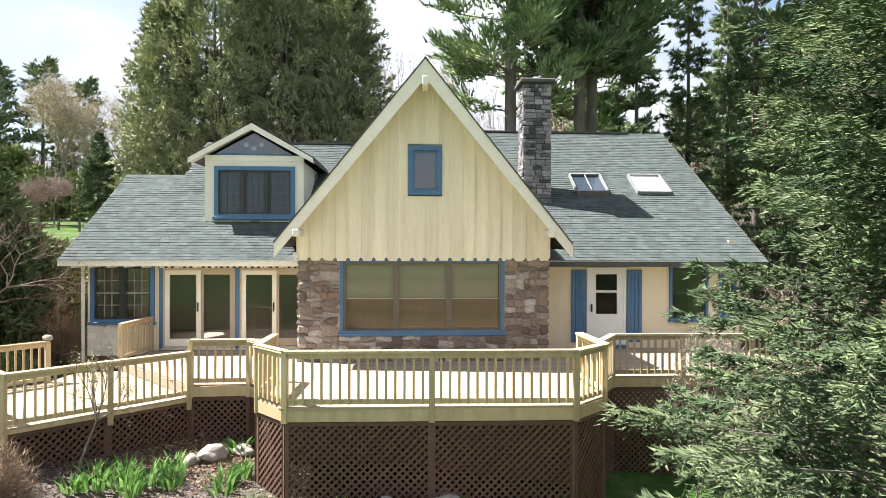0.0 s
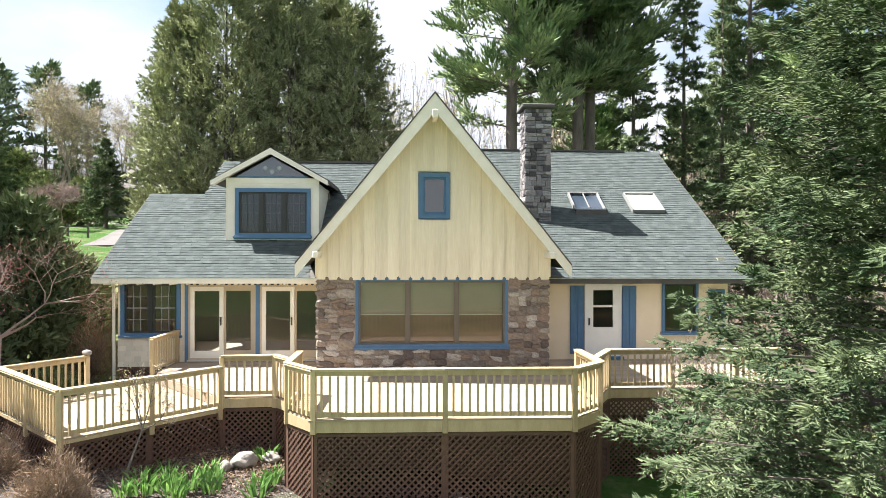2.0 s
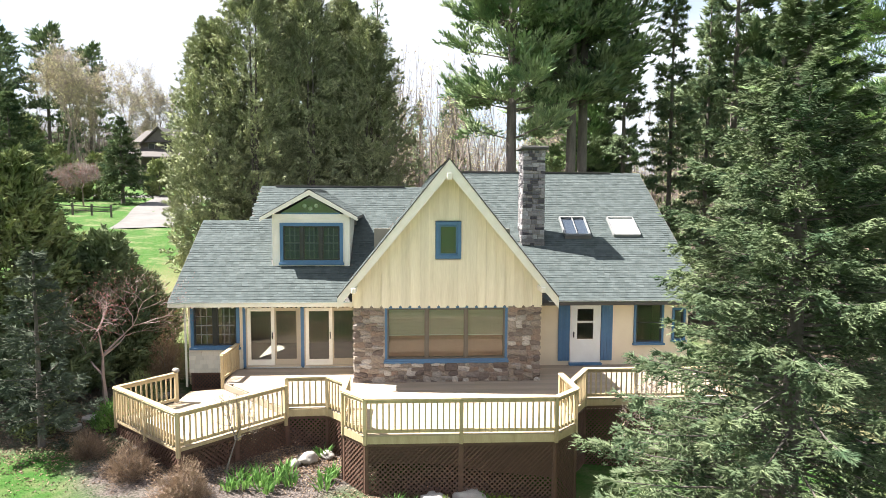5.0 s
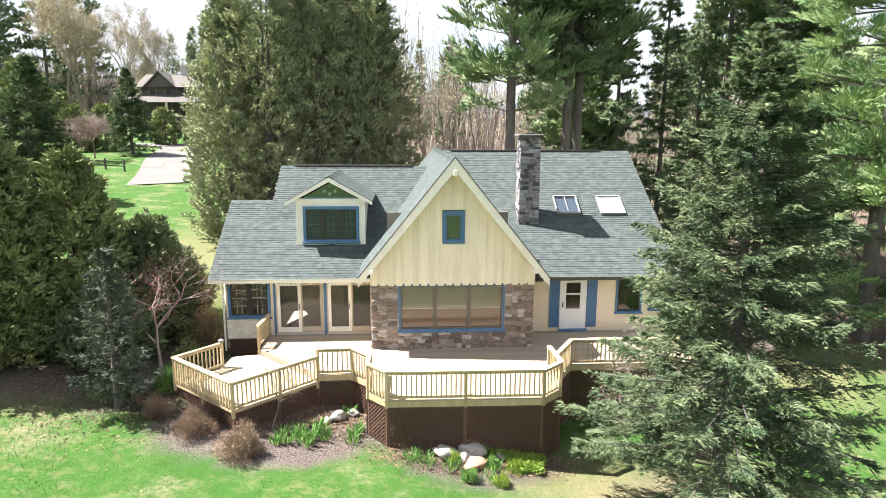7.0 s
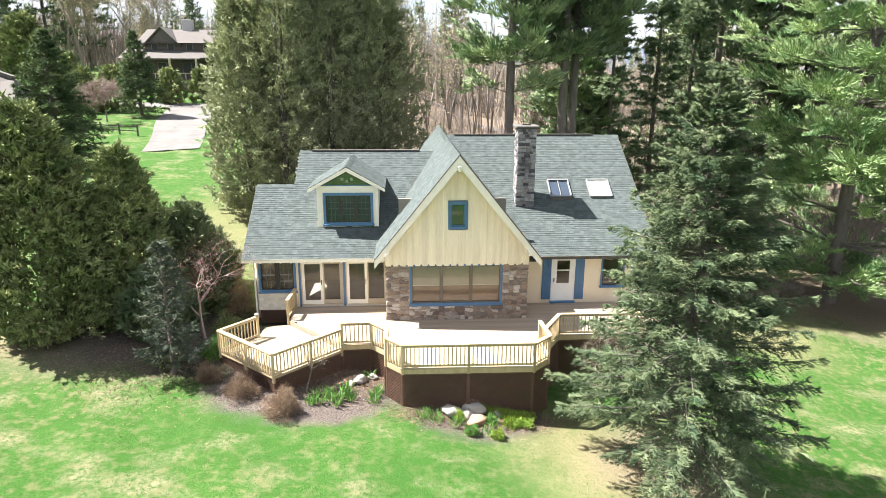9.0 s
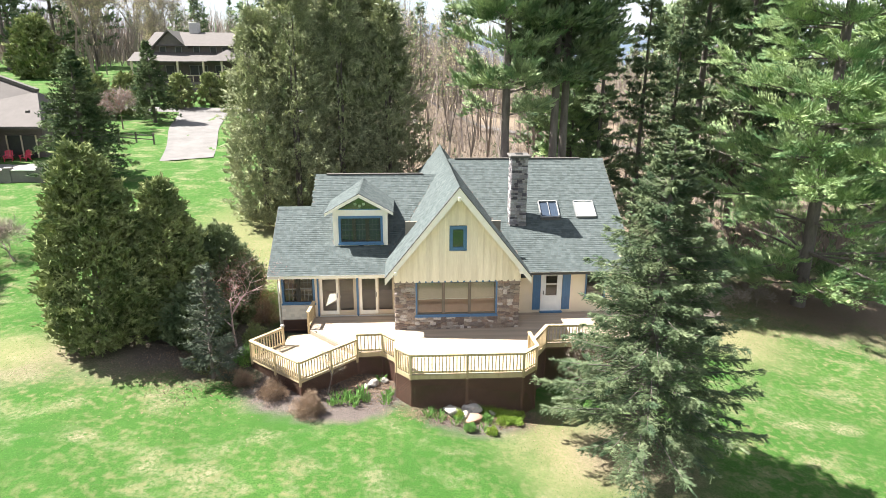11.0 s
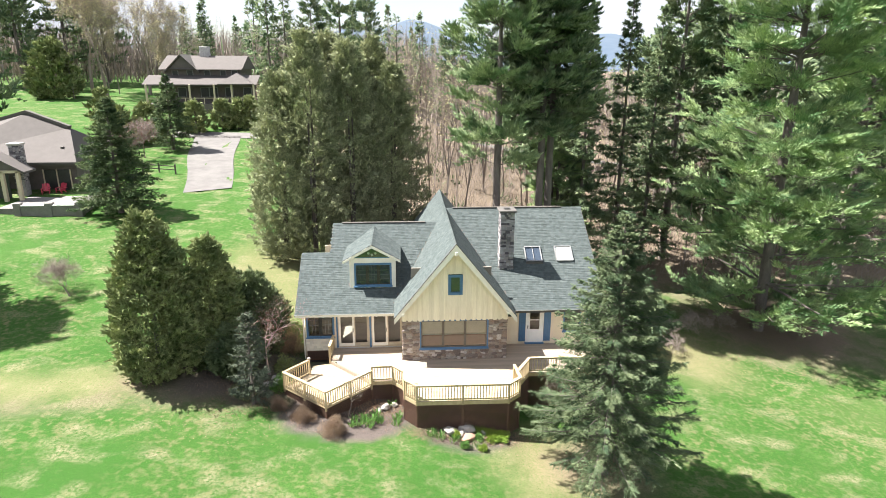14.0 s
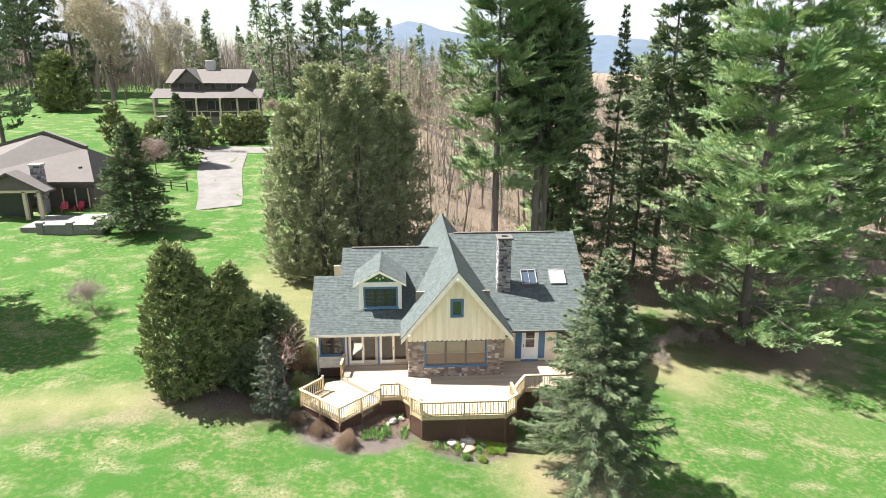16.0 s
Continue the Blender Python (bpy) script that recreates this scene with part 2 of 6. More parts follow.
def terrain_z(x, y):
    """The lie of the land: falling to the right, rising to the left and behind."""
    xs = np.interp(x, [-400, -80, -15, 0, 20, 40, 90, 400], [6, 2.6, 1.2, 0, -2.6, -4.2, -5, -6])
    ys = np.interp(y, [-60, 8, 18, 60, 140, 400], [-1.4, 0, 0.3, 4.5, 10, 14])
    return 0.1 + xs + ys * np.interp(x, [0, 12], [1, 0.5])


def gz(x, y):
    return float(terrain_z(x, y))


def ground_mat():
    """Spring lawn with worn straw patches, and beds of bark mulch, fallen needles and leaf litter."""
    m = bpy.data.materials.new("lawn")
    m.use_nodes = True
    n, l = m.node_tree.nodes, m.node_tree.links
    b = n["Principled BSDF"]
    b.inputs["Roughness"].default_value, b.inputs["Specular IOR Level"].default_value = 0.95, 0.1
    tc = n.new("ShaderNodeTexCoord")

    def noise_fac(scale, lo, hi, detail=6, stretch=None):
        t = n.new("ShaderNodeTexNoise")
        t.inputs["Scale"].default_value, t.inputs["Detail"].default_value = scale, detail
        src = tc.outputs["Object"]
        if stretch:
            mp = n.new("ShaderNodeMapping")
            mp.inputs["Scale"].default_value = stretch
            l.new(src, mp.inputs["Vector"])
            src = mp.outputs["Vector"]
        l.new(src, t.inputs["Vector"])
        r = n.new("ShaderNodeMapRange")
        r.inputs["From Min"].default_value, r.inputs["From Max"].default_value = lo, hi
        l.new(t.outputs["Fac"], r.inputs["Value"])
        return r.outputs["Result"]

    def mixed(fac, a, c):
        x = n.new("ShaderNodeMix")
        x.data_type = "RGBA"
        for sock, v in ((x.inputs["A"], a), (x.inputs["B"], c)):
            if isinstance(v, tuple):
                sock.default_value = (*v, 1)
            else:
                l.new(v, sock)
        l.new(fac, x.inputs["Factor"])
        return x.outputs["Result"]

    def times(a, c):
        x = n.new("ShaderNodeMath")
        x.operation = "MULTIPLY"
        l.new(a, x.inputs[0])
        l.new(c, x.inputs[1])
        return x.outputs["Value"]

    def attr(name):
        a = n.new("ShaderNodeAttribute")
        a.attribute_name = name
        return a.outputs["Fac"]

    green = mixed(noise_fac(0.35, 0.35, 0.65), (0.034, 0.100, 0.017), (0.055, 0.122, 0.026))
    green = mixed(noise_fac(16, 0.40, 0.66, 8), green, (0.032, 0.080, 0.016))
    green = mixed(noise_fac(1.4, 0.48, 0.72, 7, (1, 1.7, 1)), green, (0.036, 0.092, 0.017))
    worn = times(noise_fac(0.5, 0.515, 0.70, 10, (1, 1.4, 1)), noise_fac(7, 0.32, 0.6, 8))
    col = mixed(worn, green, mixed(noise_fac(24, 0.35, 0.65, 6), (0.235, 0.205, 0.135), (0.14, 0.145, 0.075)))
    col = mixed(times(noise_fac(3.2, 0.48, 0.72, 9), noise_fac(0.16, 0.35, 0.65)), col, (0.15, 0.145, 0.072))
    straw = mixed(noise_fac(9, 0.3, 0.7), (0.235, 0.19, 0.118), (0.16, 0.16, 0.075))
    col = mixed(attr("straw"), col, straw)
    litter = mixed(noise_fac(14, 0.35, 0.65, 8), (0.11, 0.085, 0.064), (0.22, 0.175, 0.13))
    col = mixed(attr("litter"), col, litter)
    mulch = mixed(noise_fac(22, 0.35, 0.65, 8), (0.042, 0.035, 0.032), (0.16, 0.132, 0.12))
    col = mixed(attr("mulch"), col, mulch)
    l.new(col, b.inputs["Base Color"])
    bt = n.new("ShaderNodeTexNoise")
    bt.inputs["Scale"].default_value, bt.inputs["Detail"].default_value = 30, 6
    l.new(tc.outputs["Object"], bt.inputs["Vector"])
    bp = n.new("ShaderNodeBump")
    bp.inputs["Strength"].default_value, bp.inputs["Distance"].default_value = 0.8, 0.06
    l.new(bt.outputs["Fac"], bp.inputs["Height"])
    l.new(bp.outputs["Normal"], b.inputs["Normal"])
    return m


LAWN = ground_mat()


# ---- building helpers ----
def mesh_of(name, verts, faces, material=None, smooth=False):
    me = bpy.data.meshes.new(name)
    me.from_pydata([tuple(v) for v in verts], [], faces)
    if material:
        me.materials.append(material)
    if smooth:
        me.polygons.foreach_set("use_smooth", [True] * len(me.polygons))
    me.update()
    return me


def tri_mesh(name, verts, material, per=3):
    """A mesh of loose triangles or quads from an (n, 3) array."""
    me = bpy.data.meshes.new(name)
    n = len(verts)
    me.vertices.add(n)
    me.vertices.foreach_set("co", np.asarray(verts, dtype=np.float32).ravel())
    me.loops.add(n)
    me.loops.foreach_set("vertex_index", np.arange(n, dtype=np.int32))
    me.polygons.add(n // per)
    me.polygons.foreach_set("loop_start", np.arange(0, n, per, dtype=np.int32))
    me.materials.append(material)
    me.update(calc_edges=True)
    return me


def put(name, me, parent=None, at=None, label=""):
    ob = new(name, me)
    if parent:
        ob.parent = parent
    if at is not None:
        ob.matrix_basis = at
    return tagged(ob, label)


def part(name, bm, material, parent=None, label="", smooth=False):
    """Links a bmesh as one mesh object under a thing or part."""
    me = bpy.data.meshes.new(name)
    bm.normal_update()
    bm.to_mesh(me)
    bm.free()
    me.materials.append(material)
    if smooth:
        me.polygons.foreach_set("use_smooth", [True] * len(me.polygons))
    return put(name, me, parent, None, label)


def empty(name, x, y, z, label, category, group="", kind=""):
    e = new(name)
    e.matrix_basis = pose(x, y, z)
    e.empty_display_size = 0.2
    return tagged(e, label, category, group, kind)


def box(bm, x0, x1, y0, y1, z0, z1, bevel=0.0):
    vs = bmesh.ops.create_cube(bm, size=1)["verts"]
    for v in vs:
        v.co = Vector(((x0 + x1) / 2 + v.co.x * (x1 - x0), (y0 + y1) / 2 + v.co.y * (y1 - y0), (z0 + z1) / 2 + v.co.z * (z1 - z0)))
    if bevel:
        es = {e for v in vs for e in v.link_edges}
        bmesh.ops.bevel(bm, geom=list(es), offset=bevel, segments=1, affect="EDGES")
    return bm


def boxes(*args, bevel=0.0):
    bm = bmesh.new()
    for a in args:
        box(bm, *a, bevel=bevel)
    return bm


def beam(bm, a, b, w, h, bevel=0.0, up=(0, 0, 1)):
    """A bar from a to b, w wide and h deep, centred on its line."""
    a, b = Vector(a), Vector(b)
    d = (b - a).normalized()
    s = d.cross(Vector(up)).normalized()
    u = s.cross(d)
    vs = bmesh.ops.create_cube(bm, size=1)["verts"]
    mid, ln = (a + b) / 2, (b - a).length
    for v in vs:
        v.co = mid + d * (v.co.x * ln) + s * (v.co.y * w) + u * (v.co.z * h)
    if bevel:
        es = {e for v in vs for e in v.link_edges}
        bmesh.ops.bevel(bm, geom=list(es), offset=bevel, segments=1, affect="EDGES")
    return bm


def bar(a, b, w, h, bevel=0.0, up=(0, 0, 1)):
    return beam(bmesh.new(), a, b, w, h, bevel, up)


def prism(pts, way):
    """A solid from a flat outline pushed along way."""
    bm = bmesh.new()
    vs = [bm.verts.new(p) for p in pts]
    f = bm.faces.new(vs)
    r = bmesh.ops.extrude_face_region(bm, geom=[f])
    bmesh.ops.translate(bm, vec=way, verts=[v for v in r["geom"] if isinstance(v, bmesh.types.BMVert)])
    bmesh.ops.recalc_face_normals(bm, faces=bm.faces)
    return bm


def wall_x(x0, x1, y0, y1, z0, z1, holes=()):
    """A wall along x with rectangular openings (x0, x1, z0, z1) right through it."""
    xs = sorted({x0, x1, *(h[0] for h in holes), *(h[1] for h in holes)})
    bm = bmesh.new()
    for a, b in zip(xs, xs[1:]):
        cuts = sorted((h[2], h[3]) for h in holes if h[0] < (a + b) / 2 < h[1])
        z = z0
        for lo, hi in cuts:
            if lo > z:
                box(bm, a, b, y0, y1, z, lo)
            z = hi
        if z < z1:
            box(bm, a, b, y0, y1, z, z1)
    bmesh.ops.remove_doubles(bm, verts=bm.verts, dist=0.0005)
    return bm


def window(name, parent, x0, x1, z0, z1, y, frame_mat, sash_mat, cols, mull=0.0, grid=(0, 0), trim=0.11, label="", sill=True, glass=None, bars=None):
    """A window in a wall facing -y: trim boards, sill, sashes with panes, and muntin bars where it has them."""
    w = put(name, mesh_of(name + "_trim", *frame_parts(x0, x1, z0, z1, y - 0.035, y + 0.04, trim), frame_mat), parent, label=label)
    if sill:
        part("sill", boxes((x0 - 0.04, x1 + 0.04, y - 0.09, y + 0.02, z0 - 0.035, z0 + 0.03), bevel=0.008), frame_mat, w)
    xa, xb, za, zb = x0 + trim, x1 - trim, z0 + trim, z1 - trim
    step = (xb - xa) / cols
    for i in range(cols):
        a, b = xa + i * step + (mull / 2 if i else 0), xa + (i + 1) * step - (mull / 2 if i < cols - 1 else 0)
        s = put("sash", mesh_of("sash", *frame_parts(a, b, za, zb, y + 0.02, y + 0.06, 0.05), sash_mat), w)
        pane(a + 0.04, b - 0.04, y + 0.038, za + 0.04, zb - 0.04, s, glass)
        if grid[0]:
            bm = bmesh.new()
            for k in range(1, grid[0]):
                x = a + 0.05 + (b - a - 0.1) * k / grid[0]
                box(bm, x - 0.011, x + 0.011, y + 0.024, y + 0.052, za + 0.05, zb - 0.05)
            for k in range(1, grid[1]):
                z = za + 0.05 + (zb - za - 0.1) * k / grid[1]
                hw = 0.022 if k * 2 == grid[1] else 0.011
                box(bm, a + 0.05, b - 0.05, y + 0.022, y + 0.054, z - hw, z + hw)
            part("muntins", bm, bars or sash_mat, s)
        if i:
            put("mullion", mesh_of("mullion", *box_data(a - mull, a, y - 0.01, y + 0.06, za, zb), sash_mat), w)
    return w


def pane(x0, x1, y, z0, z1, parent, glass=None):
    """A sheet of glass facing -y that lets daylight in."""
    ob = put("pane", mesh_of("pane", [(x0, y, z0), (x1, y, z0), (x1, y, z1), (x0, y, z1)], [(0, 1, 2, 3)], glass or GLASS), parent)
    ob.visible_shadow = False
    return ob


def box_data(x0, x1, y0, y1, z0, z1):
    v = [(x, y, z) for z in (z0, z1) for y in (y0, y1) for x in (x0, x1)]
    return v, [(0, 2, 3, 1), (4, 5, 7, 6), (0, 1, 5, 4), (2, 6, 7, 3), (0, 4, 6, 2), (1, 3, 7, 5)]


def frame_parts(x0, x1, z0, z1, y0, y1, t):
    """Four boards butted round an opening."""
    v, f = [], []
    for b in ((x0, x0 + t, z0, z1), (x1 - t, x1, z0, z1), (x0 + t, x1 - t, z1 - t, z1), (x0 + t, x1 - t, z0, z0 + t)):
        bv, bf = box_data(b[0], b[1], y0, y1, b[2], b[3])
        f += [tuple(i + len(v) for i in q) for q in bf]
        v += bv
    return v, f


# ---- the ground ----
def soft(d, w):
    return np.clip(0.5 - d / w, 0, 1)


def build_ground():
    near_x, near_y = np.arange(-48, 48.1, 0.5), np.arange(-8, 60.1, 0.5)
    gx = np.concatenate(([-3000, -1500, -700, -350, -200, -130, -95, -70, -58], near_x, [58, 70, 95, 130, 200, 350, 700, 1500, 3000]))
    gy = np.concatenate(([-3000, -1200, -500, -200, -90, -50, -30, -18], near_y, [68, 78, 90, 110, 140, 180, 250, 400, 900, 3000]))
    X, Y = np.meshgrid(gx, gy)
    Z = terrain_z(X, Y) + 0.04 * np.sin(X * 0.7 + 1) * np.cos(Y * 0.55) + 0.03 * np.sin(X * 1.9 + Y * 1.3)
    under = (X > -8.2) & (X < 8.8) & (Y > 15.5) & (Y < 27)
    Z = np.where(under, np.minimum(Z, 0.7), Z)
    nx, ny = len(gx), len(gy)
    idx = np.arange(nx * ny).reshape(ny, nx)
    faces = np.stack([idx[:-1, :-1], idx[:-1, 1:], idx[1:, 1:], idx[1:, :-1]], -1).reshape(-1, 4)
    me = mesh_of("ground", np.stack([X, Y, Z], -1).reshape(-1, 3), faces.tolist(), LAWN, True)
    wob = 0.35 * np.sin(X * 1.7) * np.cos(Y * 1.4) + 0.2 * np.sin(X * 4.1 + Y * 3.3)
    # beds round the deck, needles under the trees, litter in the wood, worn ground
    bed_a = np.hypot((X + 5.2) / 1.35, (Y - 10.8)) - 2.6 + wob * 0.5
    bed_b = np.hypot((X - 0.7) / 1.25, (Y - 9.6)) - 1.75 + wob * 0.3
    bed_c = np.hypot((X + 10.3) / 1.5, (Y - 13.9)) - 2.9 + wob
    mulch = np.maximum.reduce([soft(bed_a, 0.4), soft(bed_b, 0.4), 0.8 * soft(bed_c, 1.0)])
    spr = np.hypot((X - 6.8), (Y - 7.4)) - 3.4 + wob
    wood = np.where(X > 0, 30 + 0.2 * (X - 10) - Y, 36 - Y + np.maximum(0, -8 - X) * 4)
    wood = np.where((Y > 88) & (X < -4), np.maximum(wood, (Y - 88) * 0.5), wood)
    wood = np.where(X > 19, np.minimum(wood, np.hypot(X - 27, Y - 27) - 6.5), wood)
    litter = np.maximum.reduce([soft(wood + wob * 3, 5.0), 0.7 * soft(np.hypot(X + 14, Y - 14.2) - 3.5 + wob, 2.0), soft(spr + 1.2, 2.5) * 0.8,
                               0.65 * soft(np.abs(Y - 10.4 - 0.15 * (X + 20) + wob) - 0.35 + wob, 1.6) * (X < -12.5)])
    straw = np.maximum.reduce([soft(np.hypot(X - 4.2, (Y - 7.2) * 0.8) - 2.0 + wob, 2.5) * 0.9, soft(np.hypot((X + 12) * 0.9, (Y - 27) * 0.45) - 3.6 + wob, 3) * 0.6,
                               soft(np.abs(Y - 12.5 - 0.15 * (X + 20)) - 1.6 + wob, 2) * (X < -15) * 0.6, soft(np.hypot(X - 17.0, (Y - 20.5) * 0.8) - 2.8 + wob, 3.5) * 0.8,
                               soft(np.hypot((X - 25), (Y - 14) * 1.2) - 2.5 + wob * 2, 4) * 0.15])
    for nm, v in (("mulch", mulch), ("litter", litter), ("straw", straw)):
        a = me.attributes.new(nm, "FLOAT", "POINT")
        a.data.foreach_set("value", v.ravel().astype(np.float32))
    tagged(put("ground", me), "green spring lawn with straw patches and mulch beds", "ground", kind="structure")


build_ground()


# ---- the house ----
FY = 14.25          # front of the gable wing
CX, RIDGE = 0.34, 8.38
GS = 1.24           # slope of the gable wing's roof
EY, EZ, MS = 15.5, 3.86, 0.667  # front eave of the main roof and its slope
WALL_Y = 16.0


def main_z(y):
    return EZ + MS * (y - EY)


def gable_z(x):
    return RIDGE - GS * abs(x - CX)


house = empty("house", 0, 0, 1.5, "cream cottage with steep gable, grey shingle roof, blue trim", "house")
house.matrix_basis = pose(0, 0, 0)


def slab(name, corners, thick, material, parent):
    """A roof plane as a slab under its top outline."""
    return part(name, prism(corners, (0, 0, -thick)), material, parent)


def shingles(name, parent, origin, along, up, width, rise, keep, seed, course=0.128, tab=0.21):
    """Courses of overlapping tabs on a roof plane, each tab a thin wedge of its own."""
    rng = random.Random(seed)
    o, a, u = Vector(origin), Vector(along), Vector(up)
    n = a.cross(u).normalized()
    if n.z < 0:
        n = -n
    v, f = [], []
    for r in range(int(rise / course) + 1):
        x = -rng.random() * tab
        while x < width:
            w = tab * rng.uniform(0.75, 1.25)
            x0, x1 = max(x + 0.004, 0), min(x + w - 0.004, width)
            x += w
            s0, s1 = r * course + rng.uniform(-0.006, 0.004), min((r + 1) * course + 0.02, rise)
            if x1 - x0 < 0.03 or s1 <= s0 + 0.01:
                continue
            if not keep(o + a * ((x0 + x1) / 2) + u * ((s0 + s1) / 2)):
                continue
            t = rng.uniform(0.011, 0.02)
            k = len(v)
            v += [o + a * x0 + u * s0 + n * 0.002, o + a * x1 + u * s0 + n * 0.002, o + a * x0 + u * s0 + n * t, o + a * x1 + u * s0 + n * t,
                  o + a * x1 + u * s1 + n * 0.004, o + a * x0 + u * s1 + n * 0.004]
            f += [(k, k + 1, k + 3, k + 2), (k + 2, k + 3, k + 4, k + 5), (k, k + 2, k + 5), (k + 1, k + 4, k + 3)]
    return tagged(put(name, mesh_of(name, v, f, ROOF), parent), kind="stuff")


# walls
part("front_wall", wall_x(-2.5, 3.2, FY, FY + 0.25, 0.2, 3.95, [(-1.55, 2.17, 2.22, 3.95)]), MORTAR, house, "rubble wall core in mortar")
part("gable_wall", prism([(-2.5, FY + 0.02, 3.9), (3.2, FY + 0.02, 3.9), (3.2, FY + 0.02, gable_z(3.2) - 0.15), (0.75, FY + 0.02, gable_z(0.75) - 0.15), (0.75, FY + 0.02, 5.38), (-0.05, FY + 0.02, 5.38),
                          (-0.05, FY + 0.02, gable_z(-0.05) - 0.15), (-2.5, FY + 0.02, gable_z(-2.5) - 0.15)], (0, 0.18, 0)), STUCCO, house)
part("gable_wall", prism([(-0.05, FY + 0.02, 6.53), (0.75, FY + 0.02, 6.53), (0.75, FY + 0.02, gable_z(0.75) - 0.152), (CX, FY + 0.02, gable_z(CX) - 0.16), (-0.05, FY + 0.02, gable_z(-0.05) - 0.152)], (0, 0.18, 0)), STUCCO, house)
for xw in (-2.5, 2.98):
    part("side_wall", boxes((xw, xw + 0.22, FY + 0.25, 28, 0.2, 4.6)), STUCCO, house)
part("entry_wall", wall_x(3.2, 8.75, WALL_Y, WALL_Y + 0.2, 0, 3.98, [(4.66, 5.66, 1.62, 3.66), (6.86, 7.86, 2.3, 3.72), (8.2, 8.62, 2.4, 3.5)]), STUCCO, house)
part("porch_wall", wall_x(-8.05, -2.5, WALL_Y, WALL_Y + 0.2, 1.45, 3.98, [(-6.2, -4.41, 1.66, 3.62), (-4.3, -2.52, 1.66, 3.62), (-7.95, -6.42, 2.28, 3.76)]), STUCCO, house)
part("corner_wall", prism([(-8.05, 16.0, 1.45), (-8.3, 16.7, 1.45), (-8.1, 16.75, 1.45), (-7.86, 16.2, 1.45)], (0, 0, 2.6)), STUCCO, house)
part("side_wall", boxes((-8.3, -8.1, 16.7, 22.6, 0.4, 4.6)), STUCCO, house)
part("side_wall", boxes((8.55, 8.75, 16.2, 27, -1.2, 4.4)), STUCCO, house)
part("end_wall", prism([(8.75, 16.2, 4.0), (8.75, 27.4, 4.0), (8.75, 27.4, 4.6), (8.75, 22.2, 8.1), (8.75, 16.2, 4.1)], (-0.2, 0, 0)), STUCCO, house)
part("end_wall", prism([(-6.6, 17.5, 4.9), (-6.6, 25, 4.9), (-6.6, 21.2, 7.45)], (0.2, 0, 0)), STUCCO, house)
part("back_wall", boxes((-8.1, 8.55, 26.8, 27.0, 0, 4.6)), STUCCO, house)
part("room_floor", boxes((-8.0, 8.5, 16.25, 26.7, 1.5, 1.6), (-2.25, 2.95, FY + 0.28, 16.2, 1.5, 1.6)), DARK_ROOM, house)
part("partition", boxes((-8.0, -2.6, 19.5, 19.6, 1.6, 4.4), (-2.2, 2.9, 19.5, 19.6, 1.6, 4.4), (3.3, 8.5, 18.5, 18.6, 1.6, 4.4), (-5.6, -2.8, 19.0, 19.1, 4.6, 6.4), (-2, 2.6, 16.4, 16.5, 4, 6.2)), DARK_ROOM, house)
# near-black board stands in for the shade behind the porch lattice
part("foundation_lattice_back", boxes((-8.0, -6.7, 16.06, 16.12, 0.4, 1.45)), DARK, house, "near-black board standing in for the unlit void under the porch")

# pale wall shingles under the porch window and on the corner
rng = random.Random(3)
sh_v = {}
for r in range(6):
    z = 1.45 + r * 0.14
    x = -8.05
    while x < -6.25:
        w = min(rng.uniform(0.12, 0.26), -6.23 - x)
        if z + 0.14 < 2.3 or x < -8:
            key = round(w, 2)
            if key not in sh_v:
                sh_v[key] = mesh_of("wall_shingle", [(0, 0, 0), (w - 0.006, 0, 0), (0, -0.018, 0), (w - 0.006, -0.018, 0), (0, -0.006, 0.15), (w - 0.006, -0.006, 0.15)],
                                    [(0, 1, 3, 2), (2, 3, 5, 4), (0, 2, 4), (1, 5, 3)], SHINGLE_WALL)
            put("wall_shingle", sh_v[key], house, pose(x, WALL_Y - 0.003, z))
        x += w

# roofs
left_top = [(-8.5, EY, EZ), (-8.5, 19.2, main_z(19.2)), (-6.78, 19.2, main_z(19.2)), (-6.78, 21.2, main_z(21.2)), (CX, 21.2, main_z(21.2)), (CX, EY, EZ)]
roof = slab("roof", left_top, 0.13, ROOF_EDGE, house)
slab("roof", [(CX, EY, EZ), (CX, 22.2, main_z(22.2)), (9.22, 22.2, main_z(22.2)), (9.22, EY, EZ)], 0.13, ROOF_EDGE, house)
slab("roof", [(-6.78, 21.2, main_z(21.2)), (-6.78, 27.2, main_z(21.2) - 4), (CX, 27.2, main_z(21.2) - 4), (CX, 21.2, main_z(21.2))], 0.13, ROOF_EDGE, house)
slab("roof", [(-8.5, 19.2, main_z(19.2)), (-8.5, 23.2, 3.9), (-6.78, 23.2, 3.9), (-6.78, 19.2, main_z(19.2))], 0.13, ROOF_EDGE, house)
slab("roof", [(CX, 22.2, main_z(22.2)), (CX, 28.6, 4.1), (9.22, 28.6, 4.1), (9.22, 22.2, main_z(22.2))], 0.13, ROOF_EDGE, house)
GL, GR = -2.95, 3.65
GF, GB = 13.70, 28.3
slab("gable_roof", [(CX, GF, RIDGE), (GL, GF, gable_z(GL)), (GL, GB, gable_z(GL)), (CX, GB, RIDGE)], 0.12, ROOF_EDGE, house)
slab("gable_roof", [(CX, GF, RIDGE), (GR, GF, gable_z(GR)), (GR, GB, gable_z(GR)), (CX, GB, RIDGE)], 0.12, ROOF_EDGE, house)
ml = math.hypot(1, MS)
UPM = (0, 1 / ml, MS / ml)
DX0, DX1, DXC, DZ, DS, DFY = -5.86, -2.58, -4.2, 7.50, 0.565, 16.75


def dormer_z(x):
    return DZ - DS * abs(x - DXC)


